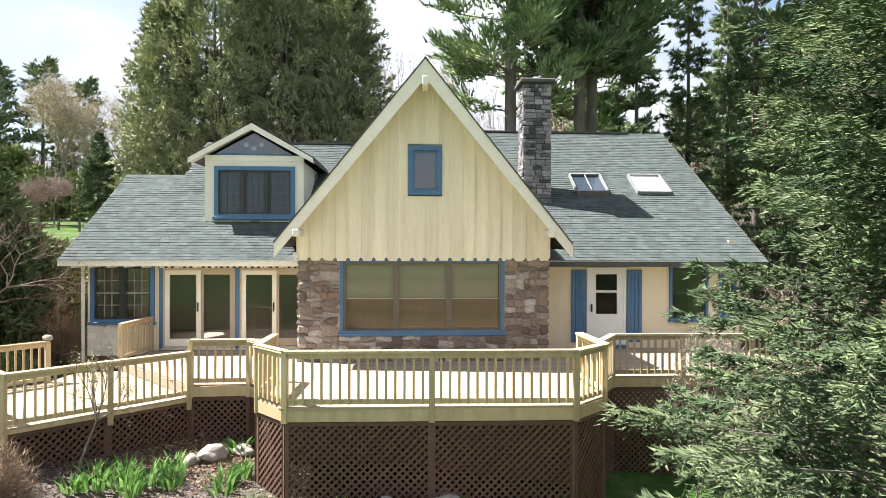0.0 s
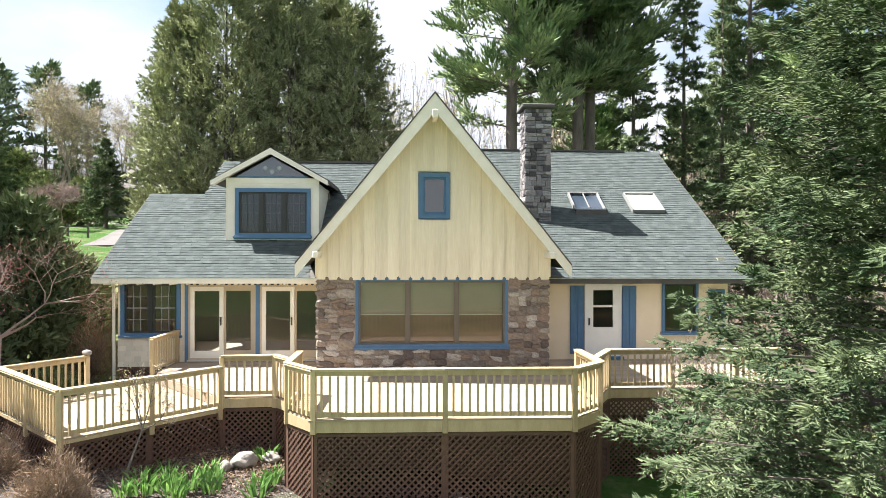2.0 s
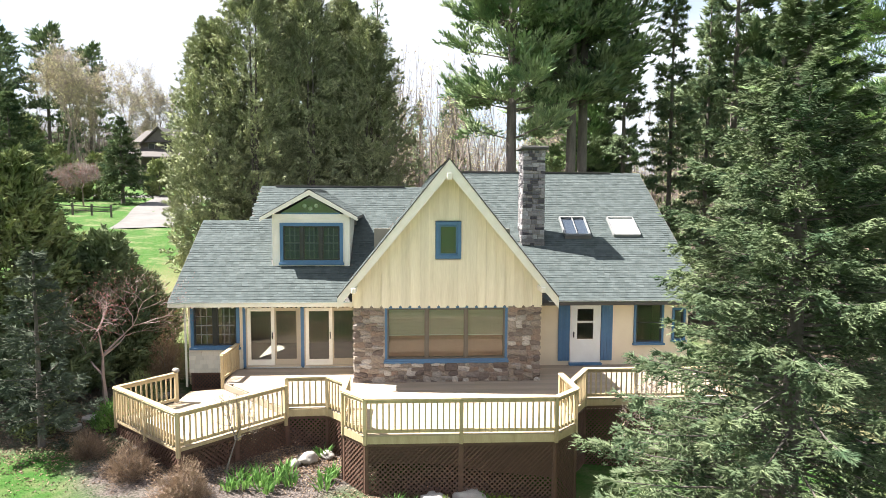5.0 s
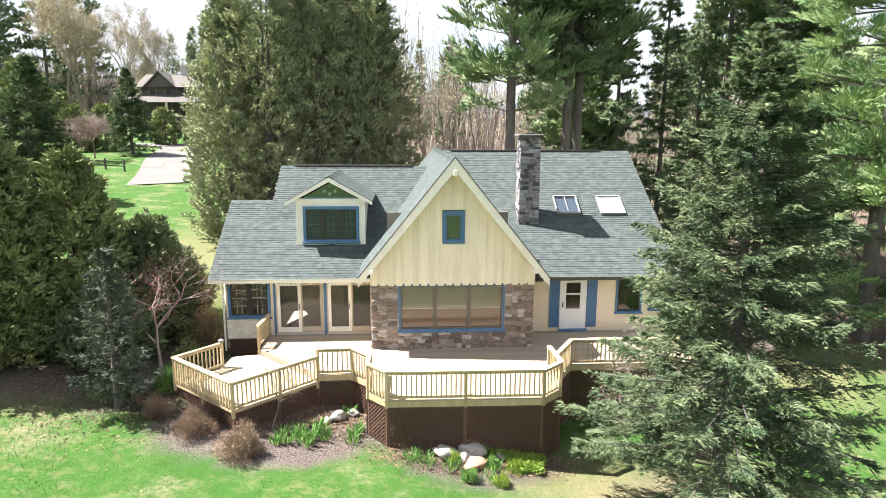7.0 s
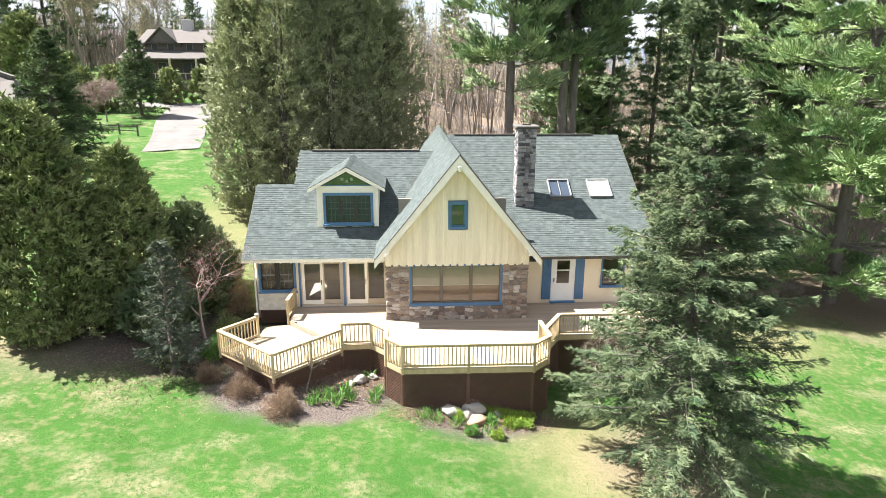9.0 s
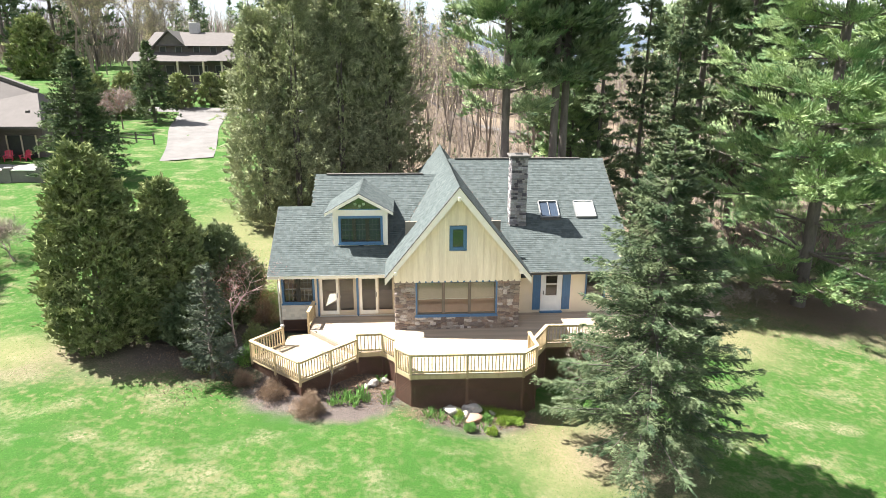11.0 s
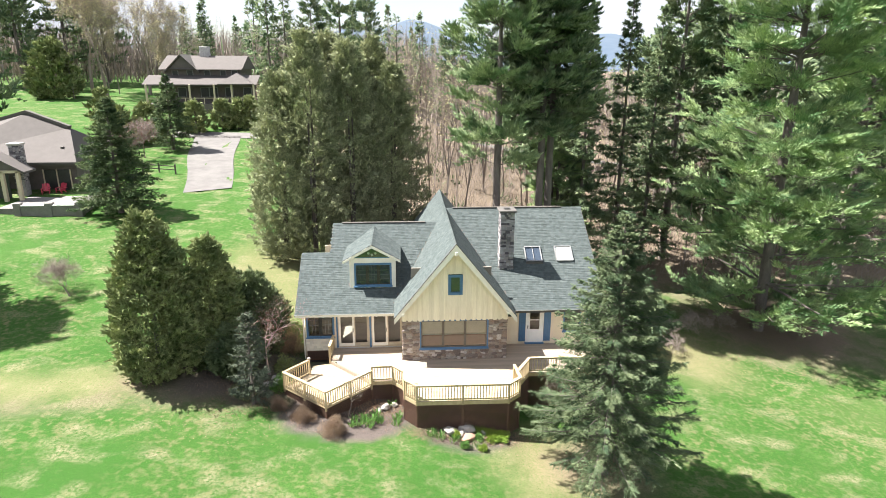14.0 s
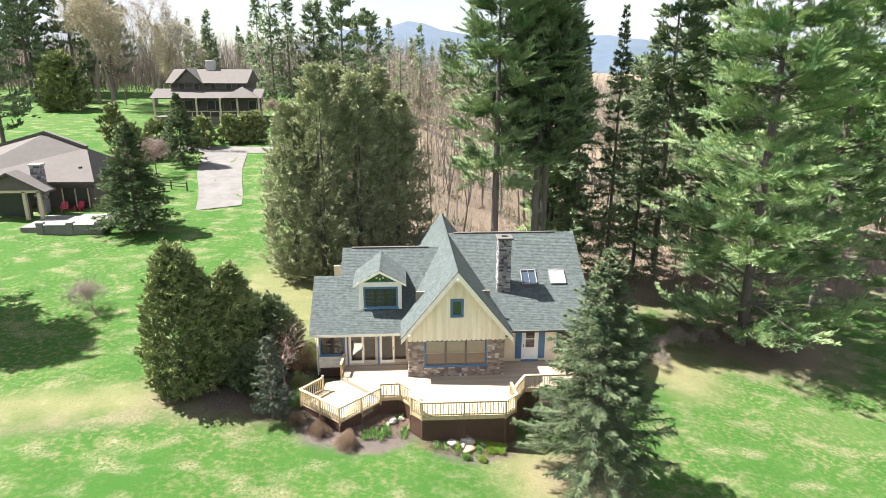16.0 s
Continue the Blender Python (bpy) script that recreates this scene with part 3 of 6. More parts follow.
def in_left(p):
    if p.x < -6.78 and p.y > 19.2:
        return False
    if -5.5 < p.x < -2.87 and p.y > 17.05 and p.z < dormer_z(p.x) - 0.05:
        return False
    return p.z > gable_z(p.x) or not GL < p.x < GR


def in_right(p):
    if 3.3 < p.x < 4.1 and 18.0 < p.y < 18.7:
        return False
    return p.z > gable_z(p.x) or not GL < p.x < GR


shingles("roof_shingles", house, (-8.5, EY, EZ + 0.003), (1, 0, 0), UPM, 8.85, (21.2 - EY) * ml, in_left, 1)
shingles("roof_shingles", house, (CX, EY, EZ + 0.003), (1, 0, 0), UPM, 8.87, (22.2 - EY) * ml, in_right, 2)
gl = math.hypot(1, GS)
over_main = lambda p: p.y < EY or p.z > main_z(p.y) or p.y > (21.2 if p.x < CX else 22.2)
shingles("gable_shingles", house, (GL, GF, gable_z(GL) + 0.003), (0, 1, 0), (1 / gl, 0, GS / gl), GB - GF, 3.3 * gl, over_main, 4)
shingles("gable_shingles", house, (GR, GF, gable_z(GR) + 0.003), (0, 1, 0), (-1 / gl, 0, GS / gl), GB - GF, 3.3 * gl, over_main, 5)


def ridge_cap(a, b, wing, name="ridge_cap"):
    """Folded cap shingles along a ridge, one after another."""
    a, b = Vector(a), Vector(b)
    d = b - a
    n = max(2, int(d.length / 0.3))
    side = Vector((-d.y, d.x, 0)).normalized()
    v, f = [], []
    for i in range(n):
        p, q = a + d * (i / n), a + d * ((i + 1.1) / n)
        k = len(v)
        for s, lift in ((p, 0.022), (q, 0.008)):
            v += [s + side * 0.15 + Vector((0, 0, lift - 0.15 * wing)), s + Vector((0, 0, lift)), s - side * 0.15 + Vector((0, 0, lift - 0.15 * wing))]
        f += [(k, k + 1, k + 4, k + 3), (k + 1, k + 2, k + 5, k + 4)]
    part_ob = tagged(put(name, mesh_of(name, v, f, ROOF), house), kind="stuff")
    return part_ob


ridge_cap((-6.78, 21.2, main_z(21.2) + 0.01), (-1.0, 21.2, main_z(21.2) + 0.01), MS)
ridge_cap((0.5, 22.2, main_z(22.2) + 0.01), (9.22, 22.2, main_z(22.2) + 0.01), MS)
ridge_cap((-8.5, 19.2, main_z(19.2) + 0.01), (-6.78, 19.2, main_z(19.2) + 0.01), MS)
ridge_cap((CX, GF, RIDGE + 0.01), (CX, GB, RIDGE + 0.01), GS)
part("ridge_vent", boxes((-6.2, -1.0, 21.1, 21.3, main_z(21.2), main_z(21.2) + 0.06)), ROOF_EDGE, house)
part("ridge_vent", boxes((0.8, 7.9, 22.1, 22.3, main_z(22.2), main_z(22.2) + 0.06)), ROOF_EDGE, house)

# eave boards and gutter edge
part("fascia", boxes((-8.5, -2.6, EY - 0.03, EY - 0.003, EZ - 0.15, EZ - 0.02), bevel=0.005), CREAM_TRIM, house)
part("fascia", boxes((3.3, 9.22, EY - 0.03, EY - 0.003, EZ - 0.15, EZ - 0.02), bevel=0.005), ROOF_EDGE, house)
for xa, xb in ((-8.5, -2.6), (3.3, 9.22)):
    part("drip_edge", boxes((xa, xb, EY - 0.05, EY + 0.03, EZ - 0.018, EZ + 0.006)), METAL, house)
    part("soffit", boxes((xa + 0.02, xb - 0.02, EY, WALL_Y, EZ - 0.06, EZ - 0.03)), CREAM_TRIM, house)
for x in np.arange(-8.2, -2.7, 0.42):
    part("rafter_tail", boxes((x, x + 0.05, EY + 0.0, WALL_Y, EZ - 0.19, EZ - 0.065)), CREAM_TRIM, house)
bm = bmesh.new()
for i, x in enumerate(np.arange(-6.25, -2.55, 0.075)):
    if i % 2:
        box(bm, x, x + 0.07, 15.62, 15.63, EZ - 0.2, EZ - 0.07)
tagged(part("awning_valance", bm, DARK, house, "rolled dark striped awning valance"), kind="stuff")
part("awning_roll", boxes((-6.28, -2.55, 15.6, 15.72, EZ - 0.12, EZ - 0.065)), TAUPE, house)
part("downspout", bar((-8.12, 15.9, 3.7), (-8.12, 15.93, 1.0), 0.06, 0.05, up=(0, 1, 0)), CREAM_TRIM, house)
part("end_rake", bar((-8.5, EY, EZ - 0.08), (-8.5, 19.2, main_z(19.2) - 0.08), 0.03, 0.14), ROOF_EDGE, house)
part("end_rake", bar((9.22, EY, EZ - 0.08), (9.22, 22.2, main_z(22.2) - 0.08), 0.03, 0.14), ROOF_EDGE, house)

# rake boards of the gable, with brackets
for s, xe in ((-1, GL), (1, GR)):
    zr = gable_z(xe)
    o = 0.018
    part("rake_board", prism([(CX, GF - 0.035, RIDGE - 0.03), (CX, GF - 0.035, RIDGE - 0.46), (xe, GF - 0.035, zr - 0.34), (xe - s * 0.0, GF - 0.035, zr - 0.03)], (0, 0.033, 0)), CREAM_TRIM, house)
    part("rake_soffit", prism([(CX, GF + 0.03, RIDGE - 0.16), (CX, GF + 0.03, RIDGE - 0.18), (xe, GF + 0.03, zr - 0.16), (xe, GF + 0.03, zr - 0.14)], (0, FY - GF - 0.05, 0)), CREAM_TRIM, house)
    part("rake_edge", prism([(CX, GF - 0.05, RIDGE + 0.02), (CX, GF - 0.05, RIDGE - 0.03), (xe, GF - 0.05, zr - 0.03), (xe, GF - 0.05, zr + 0.02)], (0, 0.1, 0)), ROOF_EDGE, house)
    bx = xe - s * 0.48
    part("eave_bracket", boxes((bx - 0.07, bx + 0.07, GF - 0.09, FY, 4.42, 4.58), bevel=0.015), CREAM_TRIM, house)
part("eave_bracket", boxes((CX - 0.07, CX + 0.07, GF - 0.1, FY, RIDGE - 0.62, RIDGE - 0.42), bevel=0.015), CREAM_TRIM, house)
part("corner_return", boxes((3.2, 3.62, FY + 0.3, WALL_Y, 3.9, 3.95)), ROOF_EDGE, house)

# vertical boards of the gable with nipped lower corners
rng = random.Random(8)
x = -2.56
nb = 20
bw = (3.26 + 2.56) / nb
for i in range(nb):
    a, b = x + i * bw + 0.003, x + (i + 1) * bw - 0.003
    y0 = FY - 0.045 + rng.uniform(-0.006, 0.006)
    r = 0.045
    low = 3.88 + rng.uniform(-0.008, 0.008)
    out = [(a + r, low), (b - r, low), (b - r * 0.9, low + r), (b, low + r * 1.6)]
    top = [(b, gable_z(b) - 0.17)] + ([(CX, RIDGE - 0.18)] if a < CX < b else []) + [(a, gable_z(a) - 0.17)]
    out += top + [(a, low + r * 1.6), (a + r * 0.9, low + r)]
    parts = [out]
    if a < 0.74 and b > -0.04:
        parts = [[p for p in out if p[1] < 5] + [(b, 5.36), (a, 5.36)], [(a, 6.55), (b, 6.55)] + top]
        parts[0] = [(a + r, low), (b - r, low), (b - r * 0.9, low + r), (b, low + r * 1.6), (b, 5.36), (a, 5.36), (a, low + r * 1.6), (a + r * 0.9, low + r)]
        if a < -0.05:
            parts.append([(a, 5.36), (-0.045, 5.36), (-0.045, 6.55), (a, 6.55)])
        if b > 0.75:
            parts.append([(0.745, 5.36), (b, 5.36), (b, 6.55), (0.745, 6.55)])
    for o in parts:
        part("board", prism([(px, y0, pz) for px, pz in o], (0, 0.03, 0)), CREAM, house)
    if i and not (-0.06 < x + i * bw < 0.77):
        xb = x + i * bw
        part("batten", boxes((xb - 0.014, xb + 0.014, FY - 0.066, FY - 0.05, low + 0.11, gable_z(xb) - 0.2)), CREAM, house)
    elif i:
        xb = x + i * bw
        part("batten", boxes((xb - 0.014, xb + 0.014, FY - 0.066, FY - 0.05, low + 0.11, 5.36)), CREAM, house)
        part("batten", boxes((xb - 0.014, xb + 0.014, FY - 0.066, FY - 0.05, 6.55, gable_z(xb) - 0.2)), CREAM, house)
part("skirt_lining", boxes((-2.54, 3.24, FY - 0.012, FY - 0.002, 3.93, 4.2)), ROOF_EDGE, house)

# windows
w = window("gable_window", house, -0.04, 0.74, 5.39, 6.52, FY - 0.05, BLUE, BLUE, 1, label="small blue-framed gable window", sill=False, glass=DOUBLE_GLASS)
# added navy sheet stands in for the dark room behind the pane
part("dark_backing", boxes((0.0, 0.7, FY + 0.22, FY + 0.23, 5.3, 6.6)), NAVY, w)
w = window("picture_window", house, -1.58, 2.2, 2.2, 3.93, FY + 0.032, BLUE, SASH, 3, 0.035, trim=0.075, label="wide blue-framed picture window with lowered blinds")
part("apron", boxes((-1.6, 2.22, FY - 0.03, FY + 0.02, 2.14, 2.285), bevel=0.008), BLUE, w)
# lower slats carry the glass's reddish reflection in their colour; upper ones are blinds
for lo, hi, bmat in ((2.34, 3.0, RUST_REFLECTION), (3.03, 3.86, BLIND)):
    bm = bmesh.new()
    for z in np.arange(lo, hi, 0.0245):
        for a, b in ((-1.45, -0.29), (-0.25, 0.88), (0.92, 2.07)):
            box(bm, a, b, FY + 0.13, FY + 0.148, z, z + 0.021)
    tagged(part("blind", bm, bmat, w, "slatted blind with a reddish reflection as its lower half"), kind="stuff")
part("blind_rail", boxes((-1.46, 2.08, FY + 0.125, FY + 0.15, 2.995, 3.02)), CREAM_TRIM, w)
part("valance", boxes((-1.46, 2.08, FY + 0.09, FY + 0.14, 3.8, 3.9)), TAUPE, w)
w = window("porch_window", house, -7.97, -6.40, 2.26, 3.78, WALL_Y - 0.02, BLUE, DARK, 2, 0.1, (3, 4), 0.10, label="dark double window in blue trim", bars=GREY_METAL)
w = window("side_window", house, 6.84, 7.88, 2.28, 3.74, WALL_Y - 0.02, BLUE, DARK, 1, 0, (1, 2), 0.07)
w = window("side_window", house, 8.18, 8.64, 2.38, 3.52, WALL_Y - 0.02, BLUE, DARK, 1, 0, (1, 2), 0.07)

# sliding doors
for x0, x1 in ((-6.2, -4.41), (-4.3, -2.52)):
    d = put("sliding_door", mesh_of("door_frame", *frame_parts(x0, x1, 1.62, 3.64, WALL_Y - 0.02, WALL_Y + 0.12, 0.045), TAUPE), house, label="taupe sliding glass door")
    mid = (x0 + x1) / 2
    for a, b, yy, fm in ((x0 + 0.045, mid + 0.03, WALL_Y + 0.0, CREAM_TRIM), (mid - 0.03, x1 - 0.045, WALL_Y + 0.06, TAUPE)):
        lf = put("door_leaf", mesh_of("door_leaf", *frame_parts(a, b, 1.67, 3.59, yy, yy + 0.045, 0.11), fm), d)
        pane(a + 0.1, b - 0.1, yy + 0.02, 1.77, 3.49, lf)
        part("kick_panel", boxes((a + 0.11, b - 0.11, yy + 0.008, yy + 0.034, 1.78, 1.86)), fm, lf)
    part("door_handle", boxes((mid - 0.05, mid - 0.02, WALL_Y - 0.05, WALL_Y + 0.0, 2.55, 2.78), bevel=0.008), DARK, d)
    part("threshold", boxes((x0 - 0.02, x1 + 0.02, WALL_Y - 0.07, WALL_Y + 0.02, 1.585, 1.622)), METAL, d)
part("blue_post", boxes((-4.41, -4.3, WALL_Y - 0.04, WALL_Y - 0.002, 1.6, 3.66)), BLUE, house)
part("blue_post", boxes((-6.29, -6.2, WALL_Y - 0.04, WALL_Y - 0.002, 1.6, 3.66)), BLUE, house)
part("door_sill_board", boxes((-6.3, -2.5, WALL_Y - 0.03, WALL_Y - 0.002, 1.46, 1.585)), DARK, house)

# entry door and shutters
d = put("entry_door", mesh_of("door_jamb", *frame_parts(4.64, 5.68, 1.66, 3.68, WALL_Y - 0.03, WALL_Y + 0.1, 0.06), WHITE), house, label="white storm door with two dark panes")
bm = wall_x(4.7, 5.62, WALL_Y - 0.015, WALL_Y + 0.03, 1.7, 3.62, [(4.88, 5.44, 2.46, 3.02), (4.88, 5.44, 3.08, 3.5)])
part("door_leaf", bm, WHITE, d)
for z0, z1 in ((2.46, 3.02), (3.08, 3.5)):
    pane(4.87, 5.45, WALL_Y + 0.008, z0 - 0.01, z1 + 0.01, d)
part("door_handle", boxes((4.74, 4.78, WALL_Y - 0.06, WALL_Y - 0.015, 2.52, 2.72), bevel=0.008), DARK, d)
part("door_step", boxes((4.6, 5.72, WALL_Y - 0.16, WALL_Y - 0.004, 1.575, 1.66), bevel=0.008), BLUE, house, "blue painted door sill")
part("door_head", boxes((4.58, 5.74, WALL_Y - 0.06, WALL_Y - 0.004, 3.68, 3.74), bevel=0.006), GREY_WALL, house)
for a, b in ((4.23, 4.62), (5.7, 6.1)):
    bm = boxes((a, b, WALL_Y - 0.035, WALL_Y - 0.003, 1.72, 3.62))
    k = 4
    for i in range(k):
        xx = a + (b - a) * i / k
        box(bm, xx + 0.006, xx + (b - a) / k - 0.006, WALL_Y - 0.05, WALL_Y - 0.034, 1.73, 3.61)
    part("shutter", bm, BLUE, house, "blue plank shutter")

# dormer
dorm = part("dormer", wall_x(-5.5, -2.87, 17.0, 17.1, 4.75, 6.5, [(-5.2, -3.14, 5.0, 6.32)]), CREAM_TRIM, house, "cream gabled roof dormer")
part("dormer_side", prism([(-5.5, 17.1, 4.7), (-5.5, 17.1, 6.5), (-5.5, 19.7, 6.5)], (0.1, 0, 0)), CREAM_TRIM, dorm)
part("dormer_side", prism([(-2.97, 17.1, 4.7), (-2.97, 17.1, 6.5), (-2.97, 19.7, 6.5)], (0.1, 0, 0)), CREAM_TRIM, dorm)
part("header", boxes((-5.5, -2.87, 16.985, 17.1, 6.5, 6.66), bevel=0.006), CREAM_TRIM, dorm)
for s, xe in ((-1, DX0), (1, DX1)):
    zz = dormer_z(xe)
    part("dormer_roof", prism([(DXC, DFY, DZ), (xe, DFY, zz), (xe, EY + (zz - EZ) / MS, zz), (DXC, EY + (DZ - EZ) / MS, DZ)], (0, 0, -0.09)), ROOF_EDGE, dorm)
    part("rake_board", prism([(DXC, DFY - 0.025, DZ - 0.02), (DXC, DFY - 0.025, DZ - 0.19), (xe, DFY - 0.025, zz - 0.15), (xe, DFY - 0.025, zz - 0.02)], (0, 0.023, 0)), CREAM_TRIM, dorm)
    part("soffit", prism([(DXC, DFY, DZ - 0.1), (xe, DFY, zz - 0.1), (xe, 17.1, zz - 0.1), (DXC, 17.1, DZ - 0.1)], (0, 0, -0.02)), CREAM_TRIM, dorm)
    dl = math.hypot(1, DS)
    shingles("dormer_shingles", dorm, (xe, DFY, zz + 0.003), (0, 1, 0), (-s / dl, 0, DS / dl), 5.0, 1.64 * dl, lambda p: p.z > main_z(p.y) - 0.02, 9)
ridge_cap((DXC, DFY, DZ + 0.01), (DXC, EY + (DZ - EZ) / MS, DZ + 0.01), DS)
tw = part("gable_light", prism([(-5.25, 17.03, 6.68), (-3.15, 17.03, 6.68), (DXC, 17.03, 7.28)], (0, 0.03, 0)), DARK, dorm, "dark triangular gable panel with pale rosettes")
put("pane", mesh_of("pane", [(-5.18, 16.96, 6.7), (-3.22, 16.96, 6.7), (DXC, 16.96, 7.26)], [(0, 1, 2)], DOUBLE_GLASS), tw).visible_shadow = False
for dx, dz in ((-0.2, 0.24), (0.2, 0.24), (0.0, 0.15)):
    bm = bmesh.new()
    bmesh.ops.create_icosphere(bm, subdivisions=2, radius=0.075, matrix=Matrix.Translation((DXC + dx, 17.0, 6.7 + dz)) @ Matrix.Diagonal((1, 0.3, 1, 1)))
    part("rosette", bm, WHITE, tw, "pale rosette", True)
part("frieze", bar((-5.2, 16.99, 6.69), (-3.2, 16.99, 6.69), 0.03, 0.05), BLUE, dorm)
w = window("dormer_window", dorm, -5.24, -3.1, 4.96, 6.36, 16.98, BLUE, DARK, 3, 0.08, (3, 4), 0.11, bars=SLATE)
# added navy sheet gives the dormer panes the dark of an unlit room
part("blind", boxes((-5.16, -3.18, 17.13, 17.145, 5.03, 6.3)), NAVY, w, "dark navy sheet standing in for the unlit room")
part("sill_band", boxes((-5.26, -3.08, 16.93, 16.99, 4.9, 5.02), bevel=0.006), BLUE, dorm)

# skylights
for i, (a, b) in enumerate(((5.02, 5.98), (6.9, 7.9))):
    up = Vector(UPM)
    nrm = Vector((0, -MS / ml, 1 / ml))
    s0, s1 = (18.42 - EY) * ml, (19.35 - EY) * ml
    o = Vector((0, EY, EZ))
    fr = bmesh.new()
    for p, q, wd in (((a, s0), (b, s0), 0.05), ((a, s1), (b, s1), 0.05), ((a, s0), (a, s1), 0.05), ((b, s0), (b, s1), 0.05)):
        beam(fr, o + Vector((p[0], 0, 0)) + up * p[1] + nrm * 0.06, o + Vector((q[0], 0, 0)) + up * q[1] + nrm * 0.06, wd, 0.13, up=nrm)
    sk = part("skylight", fr, GREY_METAL, house, "dark glazed roof skylight" if i == 0 else "roof skylight with white blind")
    c = [o + Vector((x_, 0, 0)) + up * s + nrm * 0.09 for x_, s in ((a, s0), (b, s0), (b, s1), (a, s1))]
    put("pane", mesh_of("pane", c, [(0, 1, 2, 3)], GLASS), sk).visible_shadow = False
    put("blind", mesh_of("blind", [p - nrm * (0.03 if i else 0.05) for p in c], [(0, 1, 2, 3)], WHITE if i else NAVY), sk)
    if i == 0:
        m = (a + b) / 2
        part("glazing_bar", bar(o + Vector((m, 0, 0)) + up * s0 + nrm * 0.1, o + Vector((m, 0, 0)) + up * s1 + nrm * 0.1, 0.03, 0.03, up=nrm), GREY_METAL, sk)
# dark strip stands in for the shadow along the first skylight's lower edge
part("skylight_shadow_strip", boxes((5.0, 6.0, 18.28, 18.36, main_z(18.28), main_z(18.36) + 0.08)), ROOF_EDGE, house)


# ---- stonework ----
def stone_mesh(seed, sx, sy, sz, material, rough=0.2, round_=0.0):
    """One roughly squared or rounded stone, chipped and slightly domed on its face."""
    r = random.Random(seed)
    bm = bmesh.new()
    bmesh.ops.create_cube(bm, size=1)
    bmesh.ops.bevel(bm, geom=list(bm.edges), offset=0.09 + 0.16 * round_, segments=1, affect="EDGES")
    shear, taper = r.uniform(-0.35, 0.35) * round_, r.uniform(-0.35, 0.35) * round_
    for v in bm.verts:
        x, z = v.co.x + shear * v.co.z, v.co.z * (1 + taper * v.co.x * 2)
        v.co = Vector((x * sx * (1 + r.uniform(-rough, rough) * 0.5), v.co.y * sy * (1 + r.uniform(-rough, rough)), z * sz * (1 + r.uniform(-rough, rough) * 0.5)))
    me = bpy.data.meshes.new("stone")
    bm.to_mesh(me)
    bm.free()
    me.materials.append(material)
    return me


FACE_STONES = [stone_mesh(i, 1, 1, 1, STONE, 0.22, 0.4 + 0.6 * (i % 3) / 2) for i in range(18)]
GREY_STONES = [stone_mesh(40 + i, 1, 1, 1, CHIM_STONE) for i in range(10)]


def lay(parent, rects, meshes, rng, put_at, tall=0.24, wide=0.46):
    """Rubble that fills each rectangle (u0, u1, v0, v1) by uneven splits; put_at gives the pose from u, v, width and height."""
    def split(u0, u1, v0, v1):
        w_, h_ = u1 - u0, v1 - v0
        if w_ < wide * rng.uniform(0.55, 1.1) and h_ < tall * rng.uniform(0.6, 1.2):
            put("stone", rng.choice(meshes), parent, put_at((u0 + u1) / 2, (v0 + v1) / 2, w_ - 0.014, h_ - 0.014))
            return
        k = rng.uniform(0.34, 0.66)
        if w_ / wide > h_ / tall:
            split(u0, u0 + w_ * k, v0, v1)
            split(u0 + w_ * k, u1, v0, v1)
        else:
            split(u0, u1, v0, v0 + h_ * k)
            split(u0, u1, v0 + h_ * k, v1)

    for r in rects:
        split(*r)


rng = random.Random(12)
stone_face = put("stone_facing", mesh_of("stone_backing", *box_data(-2.52, -2.5, FY + 0.0, FY + 0.24, 0.6, 3.9), MORTAR), house, label="brown and grey fieldstone facing")
lay(stone_face, [(-2.53, -1.6, 1.5, 3.9), (2.22, 3.23, 1.5, 3.9), (-1.6, 2.22, 1.5, 2.16)], FACE_STONES, rng,
    lambda u, v, a, b: pose(u, FY + rng.uniform(0.012, 0.035), v, rng.uniform(-4, 4), rng.uniform(-16, 16), rng.uniform(-4, 4)) @ Matrix.Diagonal((a * 1.12, rng.uniform(0.11, 0.17), b * 1.14, 1)), 0.25, 0.46)

chim = put("chimney", mesh_of("chimney_core", *box_data(3.36, 4.08, 18.0, 18.72, 4.6, 9.02), MORTAR), house, label="tall grey fieldstone chimney")
for face in range(4):
    def place(u, v, a, b, face=face):
        c = Vector((3.72, 18.36, 0))
        m = Matrix.Translation(c) @ pose(0, 0, 0, 0, 0, 90 * face) @ pose(u, -0.37 + rng.uniform(-0.012, 0.012), v, 0, rng.uniform(-3, 3), 0)
        return m @ Matrix.Diagonal((a, 0.1, b, 1))
    lay(chim, [(-0.41, 0.41, 4.9 if face != 2 else 6, 8.98)], GREY_STONES, rng, place, 0.21, 0.42)
part("chimney_cap", boxes((3.2, 4.24, 17.84, 18.88, 9.0, 9.13), bevel=0.03), FLAG, chim)
part("flue", boxes((3.55, 3.9, 18.2, 18.52, 9.13, 9.17)), DARK, chim)


# ---- the deck ----
deck = empty("deck", 0, 0, 0, "new yellow pine deck with railings and brown lattice", "deck")
PLAT, SIDE, LOW = 1.76, 1.575, 1.36
RAIL = 0.84


def clip_x(poly, y):
    """The span of an outline (x, y) at a given y."""
    xs = []
    for (xa, ya), (xb, yb) in zip(poly, poly[1:] + poly[:1]):
        if (ya <= y < yb) or (yb <= y < ya):
            xs.append(xa + (xb - xa) * (y - ya) / (yb - ya))
    xs.sort()
    return list(zip(xs[::2], xs[1::2]))


